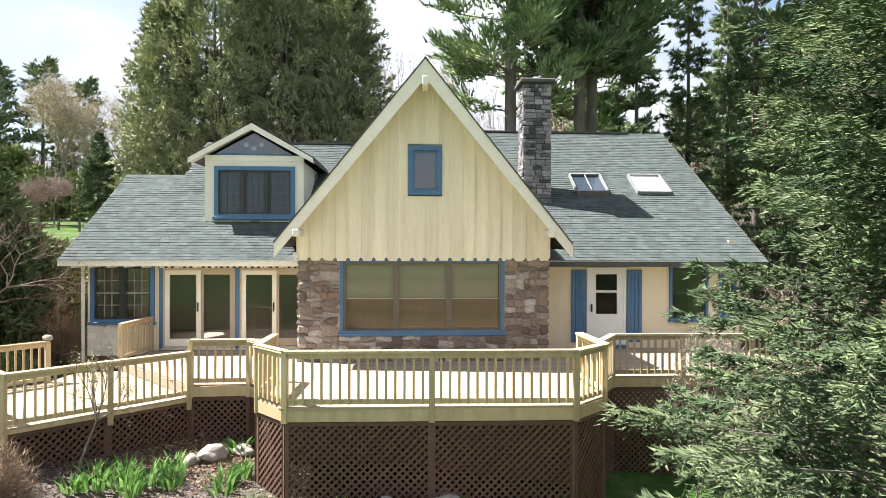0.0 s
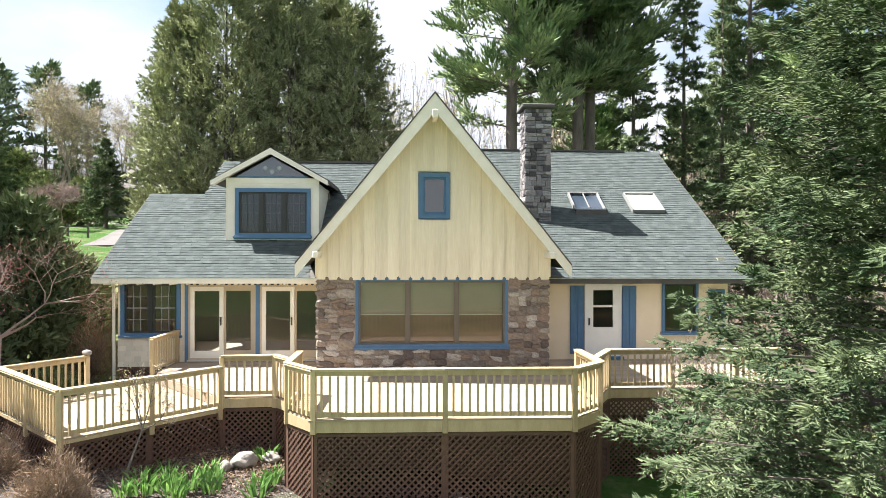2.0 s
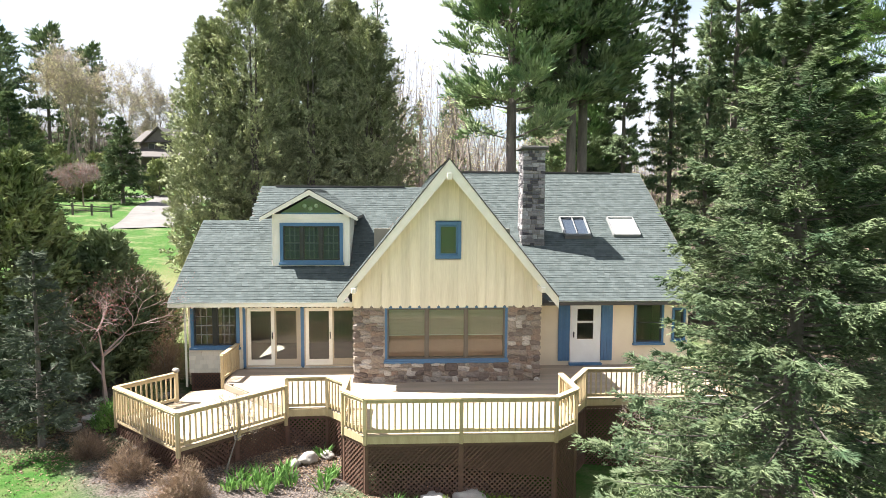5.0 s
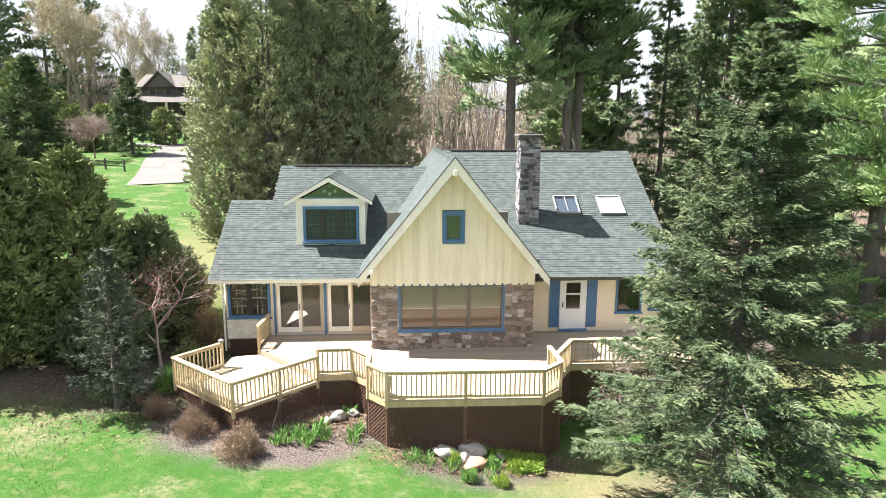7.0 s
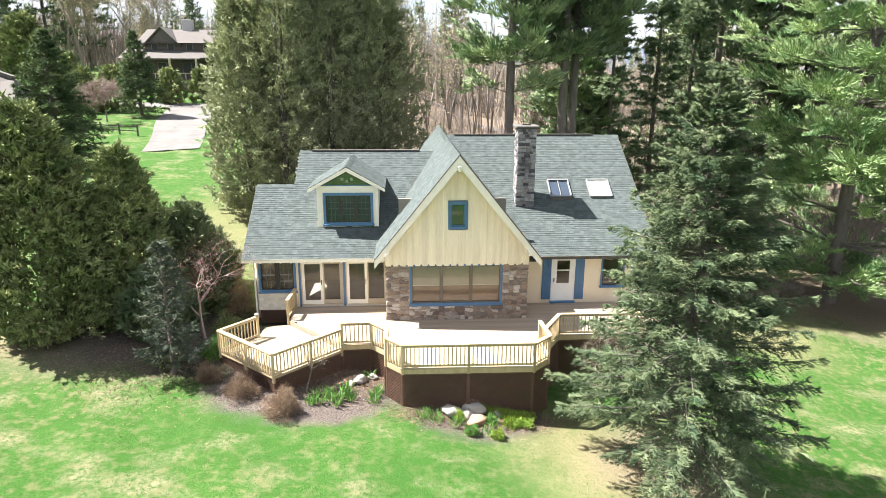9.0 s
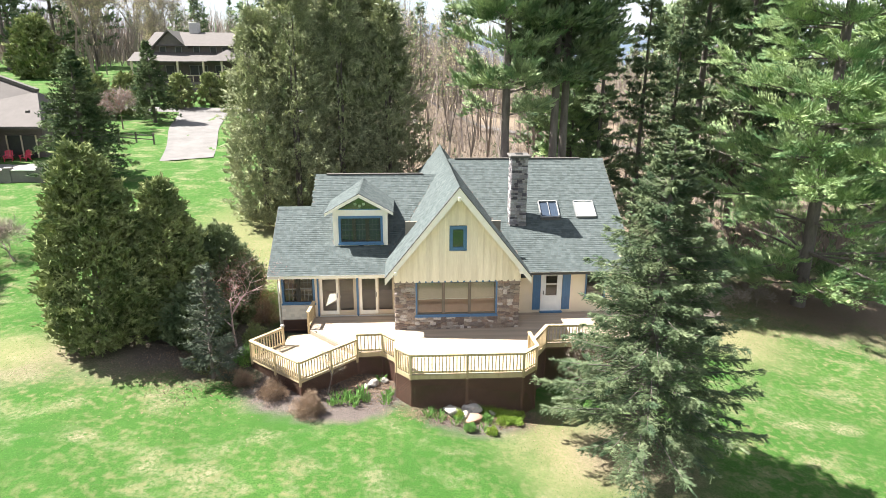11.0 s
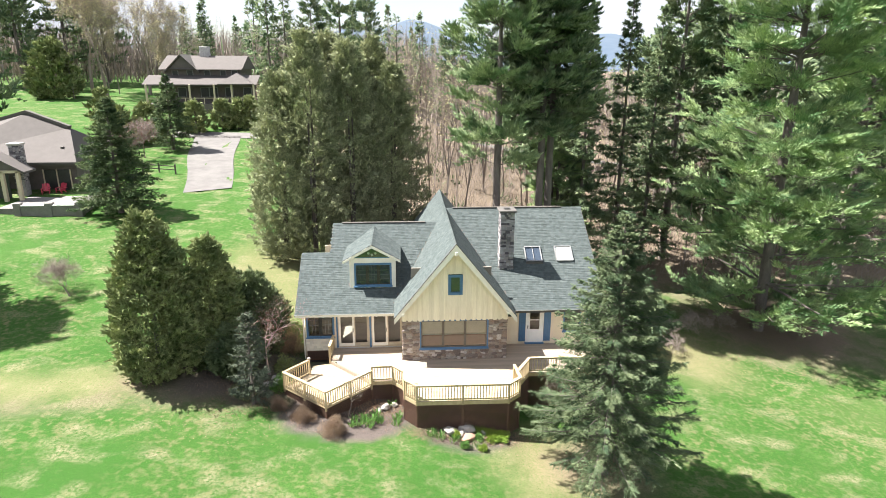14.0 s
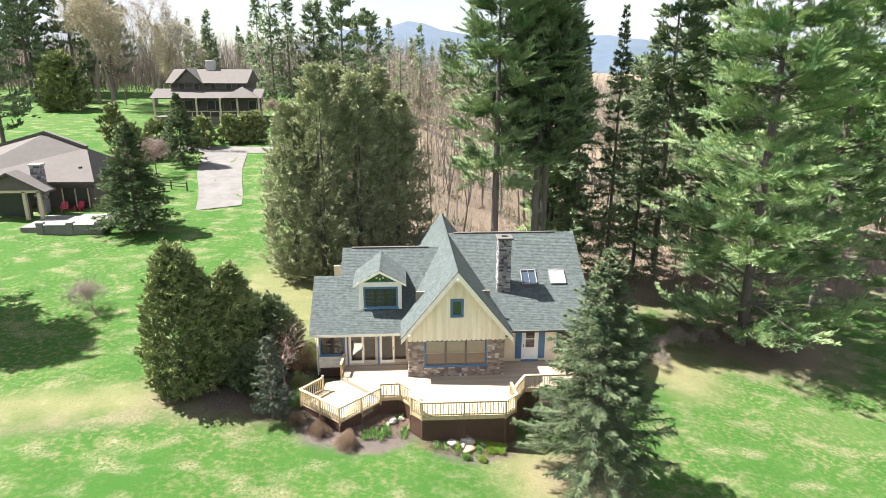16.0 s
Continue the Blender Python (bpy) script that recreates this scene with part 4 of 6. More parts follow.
def boards(poly, z, material, parent, wide=0.14):
    y = min(p[1] for p in poly) + 0.002
    top = max(p[1] for p in poly)
    while y < top - 0.02:
        y1 = min(y + wide, top)
        near, far = clip_x(poly, y + 0.004), clip_x(poly, y1 - 0.004)
        if len(near) != len(far) or any(abs(m[0] - n[0]) + abs(m[1] - n[1]) > 1.5 for m, n in zip(near, far)):
            near = far = min(near, far, key=lambda q: (len(q), -sum(m[1] - m[0] for m in q)))
        for (a0, b0), (a1, b1) in zip(near, far):
            v = [(a0, y, z - 0.03), (b0, y, z - 0.03), (b1, y1 - 0.006, z - 0.03), (a1, y1 - 0.006, z - 0.03)]
            v += [(px, py, z) for px, py, _ in v]
            put("deck_board", mesh_of("deck_board", v, [(3, 2, 1, 0), (4, 5, 6, 7), (0, 1, 5, 4), (1, 2, 6, 5), (2, 3, 7, 6), (3, 0, 4, 7)], material), parent)
        y = y1


E, F, G, H = (-2.45, 10.15), (-1.88, 9.5), (2.58, 9.45), (3.22, 10.05)
EI, HI = (-2.42, 11.35), (3.15, 11.35)
A, AE, B, C, D, D2 = (-8.6, 12.0), (-7.5, 13.3), (-6.25, 9.9), (-4.12, 11.95), (-3.05, 12.0), (-2.5, 11.35)
J0, J, K = (3.25, 11.0), (4.15, 12.45), (8.6, 12.45)
plat_poly = [E, F, G, H, HI, EI]
side_poly = [(-6.5, 15.96), (-6.5, 14.5), C, D, (-2.46, 11.3), (3.436, 11.3), J, K, (8.6, 15.96), (3.24, 15.96), (3.24, FY - 0.08), (-2.56, FY - 0.08), (-2.56, 15.96)]
low_poly = [A, B, (-4.14, 11.92), (-6.52, 14.45), (-7.45, 14.3), (-7.5, 13.3)]
boards(plat_poly, PLAT, DECK_WOOD, deck)
boards(side_poly, SIDE, OLD_DECK, deck)
boards([(3.16, 11.29), J0, (3.43, 11.29)], SIDE, OLD_DECK, deck)
boards(low_poly, LOW, DECK_WOOD, deck)


def rim(pts, z, parent, h=0.19):
    for p, q in zip(pts, pts[1:]):
        part("rim_joist", bar((*p, z - 0.03 - h / 2), (*q, z - 0.03 - h / 2), 0.04, h), RAIL_WOOD, parent)


BAL = mesh_of("baluster", *box_data(-0.018, 0.018, -0.018, 0.018, 0.0, RAIL - 0.15), RAIL_WOOD)
POST = boxes((-0.045, 0.045, -0.045, 0.045, -0.24, RAIL - 0.01), bevel=0.006)
me_post = bpy.data.meshes.new("post")
POST.to_mesh(me_post)
POST.free()
me_post.materials.append(RAIL_WOOD)


def railing(pts, z, parent, posts=None, extra=()):
    """Posts at the corners, a flat cap, upper and lower rails and square balusters along a line of corners."""
    for i, p in enumerate(pts):
        q = Vector(pts[min(i + 1, len(pts) - 1)]) - Vector(pts[max(i - 1, 0)])
        put("post", me_post, parent, pose(p[0], p[1], z, 0, 0, math.degrees(math.atan2(q.y, q.x))))
    for n_, (p, q) in enumerate(zip(pts, pts[1:])):
        a, b = Vector((*p, z)), Vector((*q, z))
        d = (b - a).normalized()
        hi = RAIL + 0.005 + 0.003 * (n_ % 2)
        up = lambda h: Vector((0, 0, h))
        part("cap_rail", bar(a - d * 0.015 + up(hi), b + d * 0.015 + up(hi), 0.135, 0.035, 0.006), RAIL_WOOD, parent)
        part("upper_rail", bar(a + d * 0.045 + up(RAIL - 0.055), b - d * 0.045 + up(RAIL - 0.055), 0.036, 0.085), RAIL_WOOD, parent)
        part("lower_rail", bar(a + d * 0.045 + up(0.085), b - d * 0.045 + up(0.085), 0.036, 0.08), RAIL_WOOD, parent)
        ln = (b - a).length
        n = max(1, int(ln / 0.135))
        ang = math.degrees(math.atan2(d.y, d.x))
        for k in range(1, n):
            c = a + (b - a) * (k / n)
            put("baluster", BAL, parent, pose(c.x, c.y, z + 0.05, 0, 0, ang) @ Matrix.Translation((0, -0.034, 0)))


mid = lambda p, q, t=0.5: (p[0] + (q[0] - p[0]) * t, p[1] + (q[1] - p[1]) * t)
r1 = put("front_railing", None, deck)
railing([EI, E, F, mid(F, G), G, H, HI], PLAT, r1)
r2 = put("left_railing", None, deck)
railing([C, D, D2], SIDE, r2)
r3 = put("low_railing", None, deck)
railing([AE, A, mid(A, B), B, mid(B, C, 0.52), mid(B, C, 0.985)], LOW, r3)
r4 = put("right_railing", None, deck)
railing([J0, J, mid(J, K, 0.33), mid(J, K, 0.66), K], SIDE, r4)
r5 = put("porch_railing", None, deck)
railing([(-6.46, 15.9), (-6.55, 14.5)], SIDE, r5)
rim([EI, E, F, G, H, HI], PLAT, deck)
part("riser_board", boxes((EI[0], HI[0], 11.315, 11.345, SIDE + 0.002, PLAT - 0.002)), DECK_WOOD, deck)
rim([C, D, D2, EI], SIDE, deck)
part("step_riser", bar((-6.52, 14.5, SIDE - 0.125), (*C, SIDE - 0.125), 0.04, 0.18), OLD_DECK, deck)
rim([HI, J0, J, K], SIDE, deck)
rim([(-7.45, 14.3), AE, A, B, C], LOW, deck, 0.06)


def lattice(p, q, z0, z1, parent, gap=0.085, wide=0.034):
    """A panel of crossed diagonal slats in a frame, from p to q, with its boards clipped to the panel."""
    p, q = Vector((*p, 0)), Vector((*q, 0))
    d, ln, h = (q - p).normalized(), (q - p).length, z1 - z0
    n = Vector((d.y, -d.x, 0))
    pn = part("lattice_panel", bmesh_frame(p, d, ln, z0, z1, n), LATTICE, parent)
    step = gap * math.sqrt(2)
    for sgn, off in ((1, 0.006), (-1, -0.006)):
        c = -h if sgn > 0 else 0.0
        while c < (ln if sgn > 0 else ln + h):
            # the line s = c + sgn * t, over 0 <= s <= ln and 0 <= t <= h
            t0, t1 = (max(0, -c), min(h, ln - c)) if sgn > 0 else (max(0, c - ln), min(h, c))
            if t1 - t0 > 0.03:
                a = p + d * (c + sgn * t0) + Vector((0, 0, z0 + t0)) + n * off
                b = p + d * (c + sgn * t1) + Vector((0, 0, z0 + t1)) + n * off
                u = (b - a).normalized()
                s = n.cross(u) * (wide / 2)
                th = n * 0.005
                v = [a - s - th, a + s - th, b + s - th, b - s - th, a - s + th, a + s + th, b + s + th, b - s + th]
                put("slat", mesh_of("slat", v, [(0, 1, 2, 3), (7, 6, 5, 4), (0, 4, 5, 1), (1, 5, 6, 2), (2, 6, 7, 3), (3, 7, 4, 0)], LATTICE), pn)
            c += step
    return pn


def bmesh_frame(p, d, ln, z0, z1, n):
    bm = bmesh.new()
    z = lambda v: Vector((0, 0, v))
    for t in (0.03, ln - 0.03):
        beam(bm, p + d * t + z(z0), p + d * t + z(z1), 0.06, 0.035, up=n)
    for zz in (z0 + 0.03, z1 - 0.03):
        beam(bm, p + d * 0.06 + z(zz), p + d * (ln - 0.06) + z(zz), 0.035, 0.06)
    return bm


# added board that keeps a streak of sunlight from showing under the platform
part("rear_skirt", boxes((-2.4, 3.14, 11.24, 11.28, gz(0, 11.4) - 0.6, SIDE - 0.04)), LATTICE, deck)
inset = lambda p, k=0.04: (p[0], p[1] + k)
for p, q, top in ((E, F, PLAT), (F, mid(F, G), PLAT), (mid(F, G), G, PLAT), (G, H, PLAT), (H, HI, PLAT), (E, EI, PLAT), (C, D, SIDE), (D, D2, SIDE),
                  (J0, J, SIDE), (J, mid(J, K), SIDE), (mid(J, K), K, SIDE), (A, mid(A, B), LOW), (mid(A, B), B, LOW), (B, mid(B, C), LOW), (mid(B, C), C, LOW)):
    z1 = top - (0.1 if top == LOW else 0.24)
    z0 = min(gz(*p), gz(*q)) - 0.05
    lattice(inset(p), inset(q), z0, z1, deck)
lattice((-8.0, 16.02), (-6.7, 16.02), 0.85, 1.44, deck)
for p, z in ((E, PLAT), (F, PLAT), (G, PLAT), (H, PLAT), (mid(F, G), PLAT), (C, SIDE), (D, SIDE), (A, LOW), (B, LOW), (J, SIDE), (K, SIDE), (mid(J, K), SIDE), (mid(B, C), LOW)):
    g = gz(*p) - 0.1
    part("support_post", boxes((p[0] - 0.05, p[0] + 0.05, p[1] + 0.06, p[1] + 0.16, g, z - 0.22)), LATTICE, deck)
for y in (12.6, 14.0):
    part("beam", boxes((-2.3, 8.4, y, y + 0.1, SIDE - 0.25, SIDE - 0.04)), LATTICE, deck)


# ---- trees ----
def unit(v):
    return v / np.maximum(np.linalg.norm(v, axis=-1, keepdims=True), 1e-9)


def blades(P, D, ln, wd, rng, face=None, stray=0.45):
    """A pointed blade at each point: a triangle turned at random about its direction, or laid open towards face."""
    D = unit(D)
    S = unit(np.cross(D, rng.normal(size=P.shape) if face is None else unit(face) + rng.normal(0, stray, P.shape)))
    ln, wd = np.broadcast_to(ln, len(P))[:, None], np.broadcast_to(wd, len(P))[:, None]
    return np.stack([P - S * wd / 2, P + S * wd / 2, P + D * ln], 1).reshape(-1, 3)


def shoots(P, A, ln, r):
    """A three-sided tapering shoot at each point, from its root to its tip."""
    A = unit(A)
    e1 = unit(np.cross(A, np.array([0.31, 0.17, 0.93])))
    e2 = np.cross(A, e1)
    tip = P + A * np.broadcast_to(ln, len(P))[:, None]
    r = np.broadcast_to(r, len(P))[:, None]
    ring = [P + (e1 * math.cos(a) + e2 * math.sin(a)) * r for a in (0.5, 2.6, 4.7)]
    return np.concatenate([np.stack([ring[i], ring[(i + 1) % 3], tip], 1).reshape(-1, 3) for i in range(3)])


def tubes(paths, sides=5):
    """Tapered tubes along paths, each a list of (point, radius)."""
    v, f = [], []
    for path in paths:
        k = len(v)
        for i, (p, r) in enumerate(path):
            d = Vector(path[min(i + 1, len(path) - 1)][0]) - Vector(path[max(i - 1, 0)][0])
            d = d.normalized() if d.length > 0 else Vector((0, 0, 1))
            s = d.orthogonal().normalized()
            t = d.cross(s)
            for j in range(sides):
                a = 2 * math.pi * j / sides
                v.append(Vector(p) + (s * math.cos(a) + t * math.sin(a)) * r)
        for i in range(len(path) - 1):
            for j in range(sides):
                a, b = k + i * sides + j, k + i * sides + (j + 1) % sides
                f.append((a, b, b + sides, a + sides))
    return v, f


def conifer(name, x, y, H, R, leaf, label, seed, branches=200, low=0.06, power=0.8, droop=0.25, lift=0.15, twigs=16, tuft=9, needle=0.13, width=0.035,
            bare=0.12, trunk_r=0.2, twig_len=0.45, limbs_drawn=True, group="", z=None, lean=0.0, spread=0.35, clump=0.0, category="tree", rough_dir=0.55, fingers=0):
    """A spruce, fir or pine: a tapered trunk, drooping or rising limbs in loose whorls, side twigs and needles along them."""
    rng = np.random.default_rng(seed)
    z = gz(x, y) if z is None else z
    tree = empty(name, x, y, z, label, category, group)
    trunk = [((0, 0, -0.3), trunk_r * 1.25), ((0, 0, 0.6), trunk_r), ((lean * 0.3, 0, H * 0.5), trunk_r * 0.6), ((lean, 0, H * 0.97), 0.02)]
    put("trunk", mesh_of("trunk", *tubes([trunk], 9), BARK, True), tree)
    u = np.sort(rng.random(branches)) ** 0.9
    if clump:
        u = (np.round(u * clump) + rng.normal(0, 0.12, branches)) / clump
    h = np.clip(low + (0.985 - low) * u, low, 0.985)
    az = np.arange(branches) * 2.39996 + rng.normal(0, 0.3, branches)
    L = R * np.maximum(1 - h, 0.015) ** power * rng.uniform(0.65, 1.12, branches)
    L *= np.clip((h - low) / 0.10 + 0.72, 0, 1)
    out = np.stack([np.cos(az), np.sin(az), np.zeros(branches)], 1)
    base = np.stack([lean * h, np.zeros(branches), h * H], 1)
    lf = lift * (0.4 + 1.6 * h) + (rng.normal(0, 0.10, branches) if fingers else 0.0)

    def along(i, s):
        p = base[i] + out[i] * (L[i] * s)[:, None]
        p[:, 2] += L[i] * (lf[i] * s - droop * s * s * (1 - 0.6 * h[i]) + (0.20 if fingers else 0.10) * s ** 3)
        return p

    if limbs_drawn:
        limbs = []
        for i in range(branches):
            pts = along(np.full(4, i), np.array([0, 0.35, 0.7, 0.95]))
            limbs.append([(p, r) for p, r in zip(pts, (0.009 * L[i] + 0.008, 0.006 * L[i] + 0.005, 0.003 * L[i] + 0.004, 0.003))])
        tagged(put("branching", mesh_of("branching", *tubes(limbs, 4), BARK), tree), kind="stuff")
    nt = np.maximum((twigs * (0.35 + L / R)).astype(int), 4)
    bi = np.repeat(np.arange(branches), nt)
    s = rng.uniform(bare, 1.0, len(bi)) ** 0.8
    P0 = along(bi, s)
    side = np.stack([-out[bi][:, 1], out[bi][:, 0], np.zeros(len(bi))], 1) * np.where(rng.random(len(bi)) < 0.5, -1, 1)[:, None]
    tl = twig_len * (1.15 - s) * np.sqrt(L[bi]) * rng.uniform(0.5, 1.2, len(bi)) + 0.1
    tl *= np.clip((1 - h[bi]) * 3.2, 0.25, 1)
    D = out[bi] * 0.75 + side * rng.uniform(0.2, 1.0, len(bi))[:, None] + np.stack([np.zeros(len(bi)), np.zeros(len(bi)), rng.normal(0.02, spread, len(bi))], 1)
    D = unit(D)
    k = np.repeat(np.arange(len(bi)), tuft)
    q = rng.random(len(k))
    P = P0[k] + D[k] * (tl[k] * q)[:, None]
    P[:, 2] -= (0.42 if fingers else 0.18) * tl[k] * q * q
    if fingers:
        # shoots stand out to both sides of each twig, as on a frond, with short needles all round them
        cross_ = unit(np.cross(D[k], np.array([0, 0, 1.0])) + np.array([1e-6, 0, 0])) * np.where(rng.random(len(k)) < 0.5, -1, 1)[:, None]
        A = unit(D[k] * 0.85 + cross_ * rng.uniform(0.0, 0.75, len(k))[:, None] + rng.normal(0, 0.16, (len(k), 3)) + np.array([0, 0, 0.06]))
        fl = needle * rng.uniform(1.2, 2.4, len(k)) * (1.15 - 0.5 * q)
        core = shoots(P, A, fl, width * 0.72 * rng.uniform(0.8, 1.2, len(k)))
        j = np.repeat(np.arange(len(k)), fingers)
        P = P[j] + A[j] * (fl[j] * 0.7 * rng.random(len(j)))[:, None]
        rad = unit(np.cross(A[j], rng.normal(size=(len(j), 3))))
        sc = rng.uniform(0.7, 1.25, len(j))
        fuzz = blades(P, A[j] + rad * 0.8, needle * 0.45 * sc, width * 0.42 * sc, rng, A[j] * 0.3 + rad)
        tagged(put("crown", tri_mesh("crown", np.concatenate([core, fuzz]), leaf), tree), kind="stuff")
        return tree
    N = unit(D[k] * 0.9 + rng.normal(0, rough_dir, (len(k), 3)))
    sc = rng.uniform(0.7, 1.3, len(k))
    tagged(put("crown", tri_mesh("crown", blades(P, N, needle * sc, width * sc, rng, out[bi][k] * 0.4 + np.array([0, 0, 0.8])), leaf), tree), kind="stuff")
    return tree


def column_tree(name, x, y, H, R, leaf, label, seed, n=60000, stems=1, needle=0.16, width=0.06, base=0.02, group="", top=0.35, flat=1.0, z=None, thin=0.0):
    """An arborvitae or cedar: a dense upright crown of flat sprays round hidden stems, uneven in outline."""
    rng = np.random.default_rng(seed)
    z = gz(x, y) if z is None else z
    tree = empty(name, x, y, z, label, "tree", group)
    put("trunk", mesh_of("trunk", *tubes([[((0.1 * i, 0.05 * i, -0.3), 0.14), ((0.25 * i, 0.1 * i, H * 0.5), 0.09), ((0.3 * i, 0, H * 0.9), 0.02)] for i in range(stems)], 7), BARK, True), tree)
    # sprays grow in fists that break the outline
    m = max(140, n // 60)
    hf = base + (0.99 - base) * rng.random(m)
    azf = rng.uniform(0, 2 * math.pi, m)
    prof = np.interp(hf, [0, 0.08, 0.3, 0.6, 0.85, 0.95, 1.0], [0.62, 0.86, 1.0, 0.80, 0.40, 0.17, 0.01])
    lob = 1 + 0.16 * np.sin(3 * azf + seed) + 0.10 * np.sin(7 * hf + 5 * azf + seed * 2)
    rf = R * prof * lob * np.sqrt(rng.uniform(0.35 - thin, 1.08, m))
    C0 = np.stack([rf * np.cos(azf), rf * np.sin(azf) * flat, hf * H], 1)
    Df = unit(np.stack([np.cos(azf), np.sin(azf), np.full(m, 0.6)], 1) + rng.normal(0, 0.4, (m, 3)))
    n = n // 2
    k = rng.integers(0, m, n)
    size = (R * 0.12 + 0.12) * rng.uniform(0.6, 1.3, m)
    q = rng.random(n)
    P = C0[k] + Df[k] * (size[k] * (q * 2.2 - 0.6))[:, None] + rng.normal(0, 1, (n, 3)) * (size[k] * 0.42 * (1.1 - q))[:, None]
    N = unit(Df[k] + np.array([0, 0, 0.3]) + rng.normal(0, 0.75, (n, 3)))
    sc = rng.uniform(0.6, 1.4, n)
    P[:, 2] = np.maximum(P[:, 2], 0.05)
    F = (P - C0[k]) / size[k][:, None] + Df[k] * 0.8 + np.array([0, 0, 0.25])
    tagged(put("crown", tri_mesh("crown", shoots(P, N + unit(F) * 0.35, needle * 1.5 * sc, width * 0.95 * sc), leaf), tree), kind="stuff")
    return tree


def bare_tree(name, x, y, H, R, label, seed, bark=None, buds=None, depth=4, trunk_r=0.12, forks=4, budn=0, bud_size=0.05, twig_n=3000, category="tree", group="", z=None, low=0.25, twig_mat=None, sides=4):
    """A leafless tree or shrub: forking limbs as tubes, fine twigs, and spring buds where it has them."""
    rng = random.Random(seed)
    z = gz(x, y) if z is None else z
    tree = empty(name, x, y, z, label, category, group)
    paths, ends = [], []

    def grow(p, d, ln, r, lev):
        pts = [(p.copy(), r)]
        q = p.copy()
        dd = d.copy()
        for i in range(3):
            dd = (dd + Vector((rng.gauss(0, 0.16), rng.gauss(0, 0.16), rng.gauss(0.05, 0.10)))).normalized()
            q = q + dd * (ln / 3)
            pts.append((q.copy(), r * (1 - 0.2 * (i + 1))))
            if lev <= 2:
                ends.append((q.copy(), dd.copy()))
        paths.append(pts)
        if lev:
            for i in range(forks):
                a = 2 * math.pi * (i + rng.random()) / forks
                s = dd.orthogonal().normalized()
                s = Matrix.Rotation(a, 3, dd) @ s
                nd = (dd * rng.uniform(0.5, 0.9) + s * rng.uniform(0.5, 0.95) + Vector((0, 0, 0.12))).normalized()
                start = pts[rng.choice((2, 3))][0] if i else pts[3][0]
                grow(start, nd, ln * rng.uniform(0.55, 0.8), r * 0.45, lev - 1)

    grow(Vector((0, 0, -0.1)), Vector((0, 0, 1)), H * low * 1.6, trunk_r, depth)
    sx = R / max(0.1, max(max(abs(e[0].x), abs(e[0].y)) for e in ends))
    sz = H / max(0.1, max(e[0].z for e in ends))
    fit_p = lambda p: Vector((p.x * sx, p.y * sx, p.z * sz))
    paths = [[(fit_p(p), r) for p, r in path] for path in paths]
    tagged(put("branching", mesh_of("branching", *tubes(paths, sides), bark or PALE_BARK), tree), kind="stuff")
    g = np.random.default_rng(seed)
    E_ = np.array([fit_p(e[0]) for e in ends])
    D_ = np.array([e[1] for e in ends])
    if twig_n:
        k = g.integers(0, len(E_), twig_n)
        D2_ = unit(D_[k] + g.normal(0, 0.6, (twig_n, 3)))
        tagged(put("twig_haze", tri_mesh("twig_haze", blades(E_[k] + g.normal(0, 0.02 * R, (twig_n, 3)), D2_, 0.16 * R * g.uniform(0.5, 1.3, twig_n), 0.006 * R + 0.004, g), twig_mat or TWIG), tree), kind="stuff")
    if budn:
        k = g.integers(0, len(E_), budn)
        tagged(put("bud_haze", tri_mesh("bud_haze", blades(E_[k] + g.normal(0, 0.07 * R, (budn, 3)), g.normal(size=(budn, 3)), bud_size, bud_size, g), buds), tree), kind="stuff")
    return tree


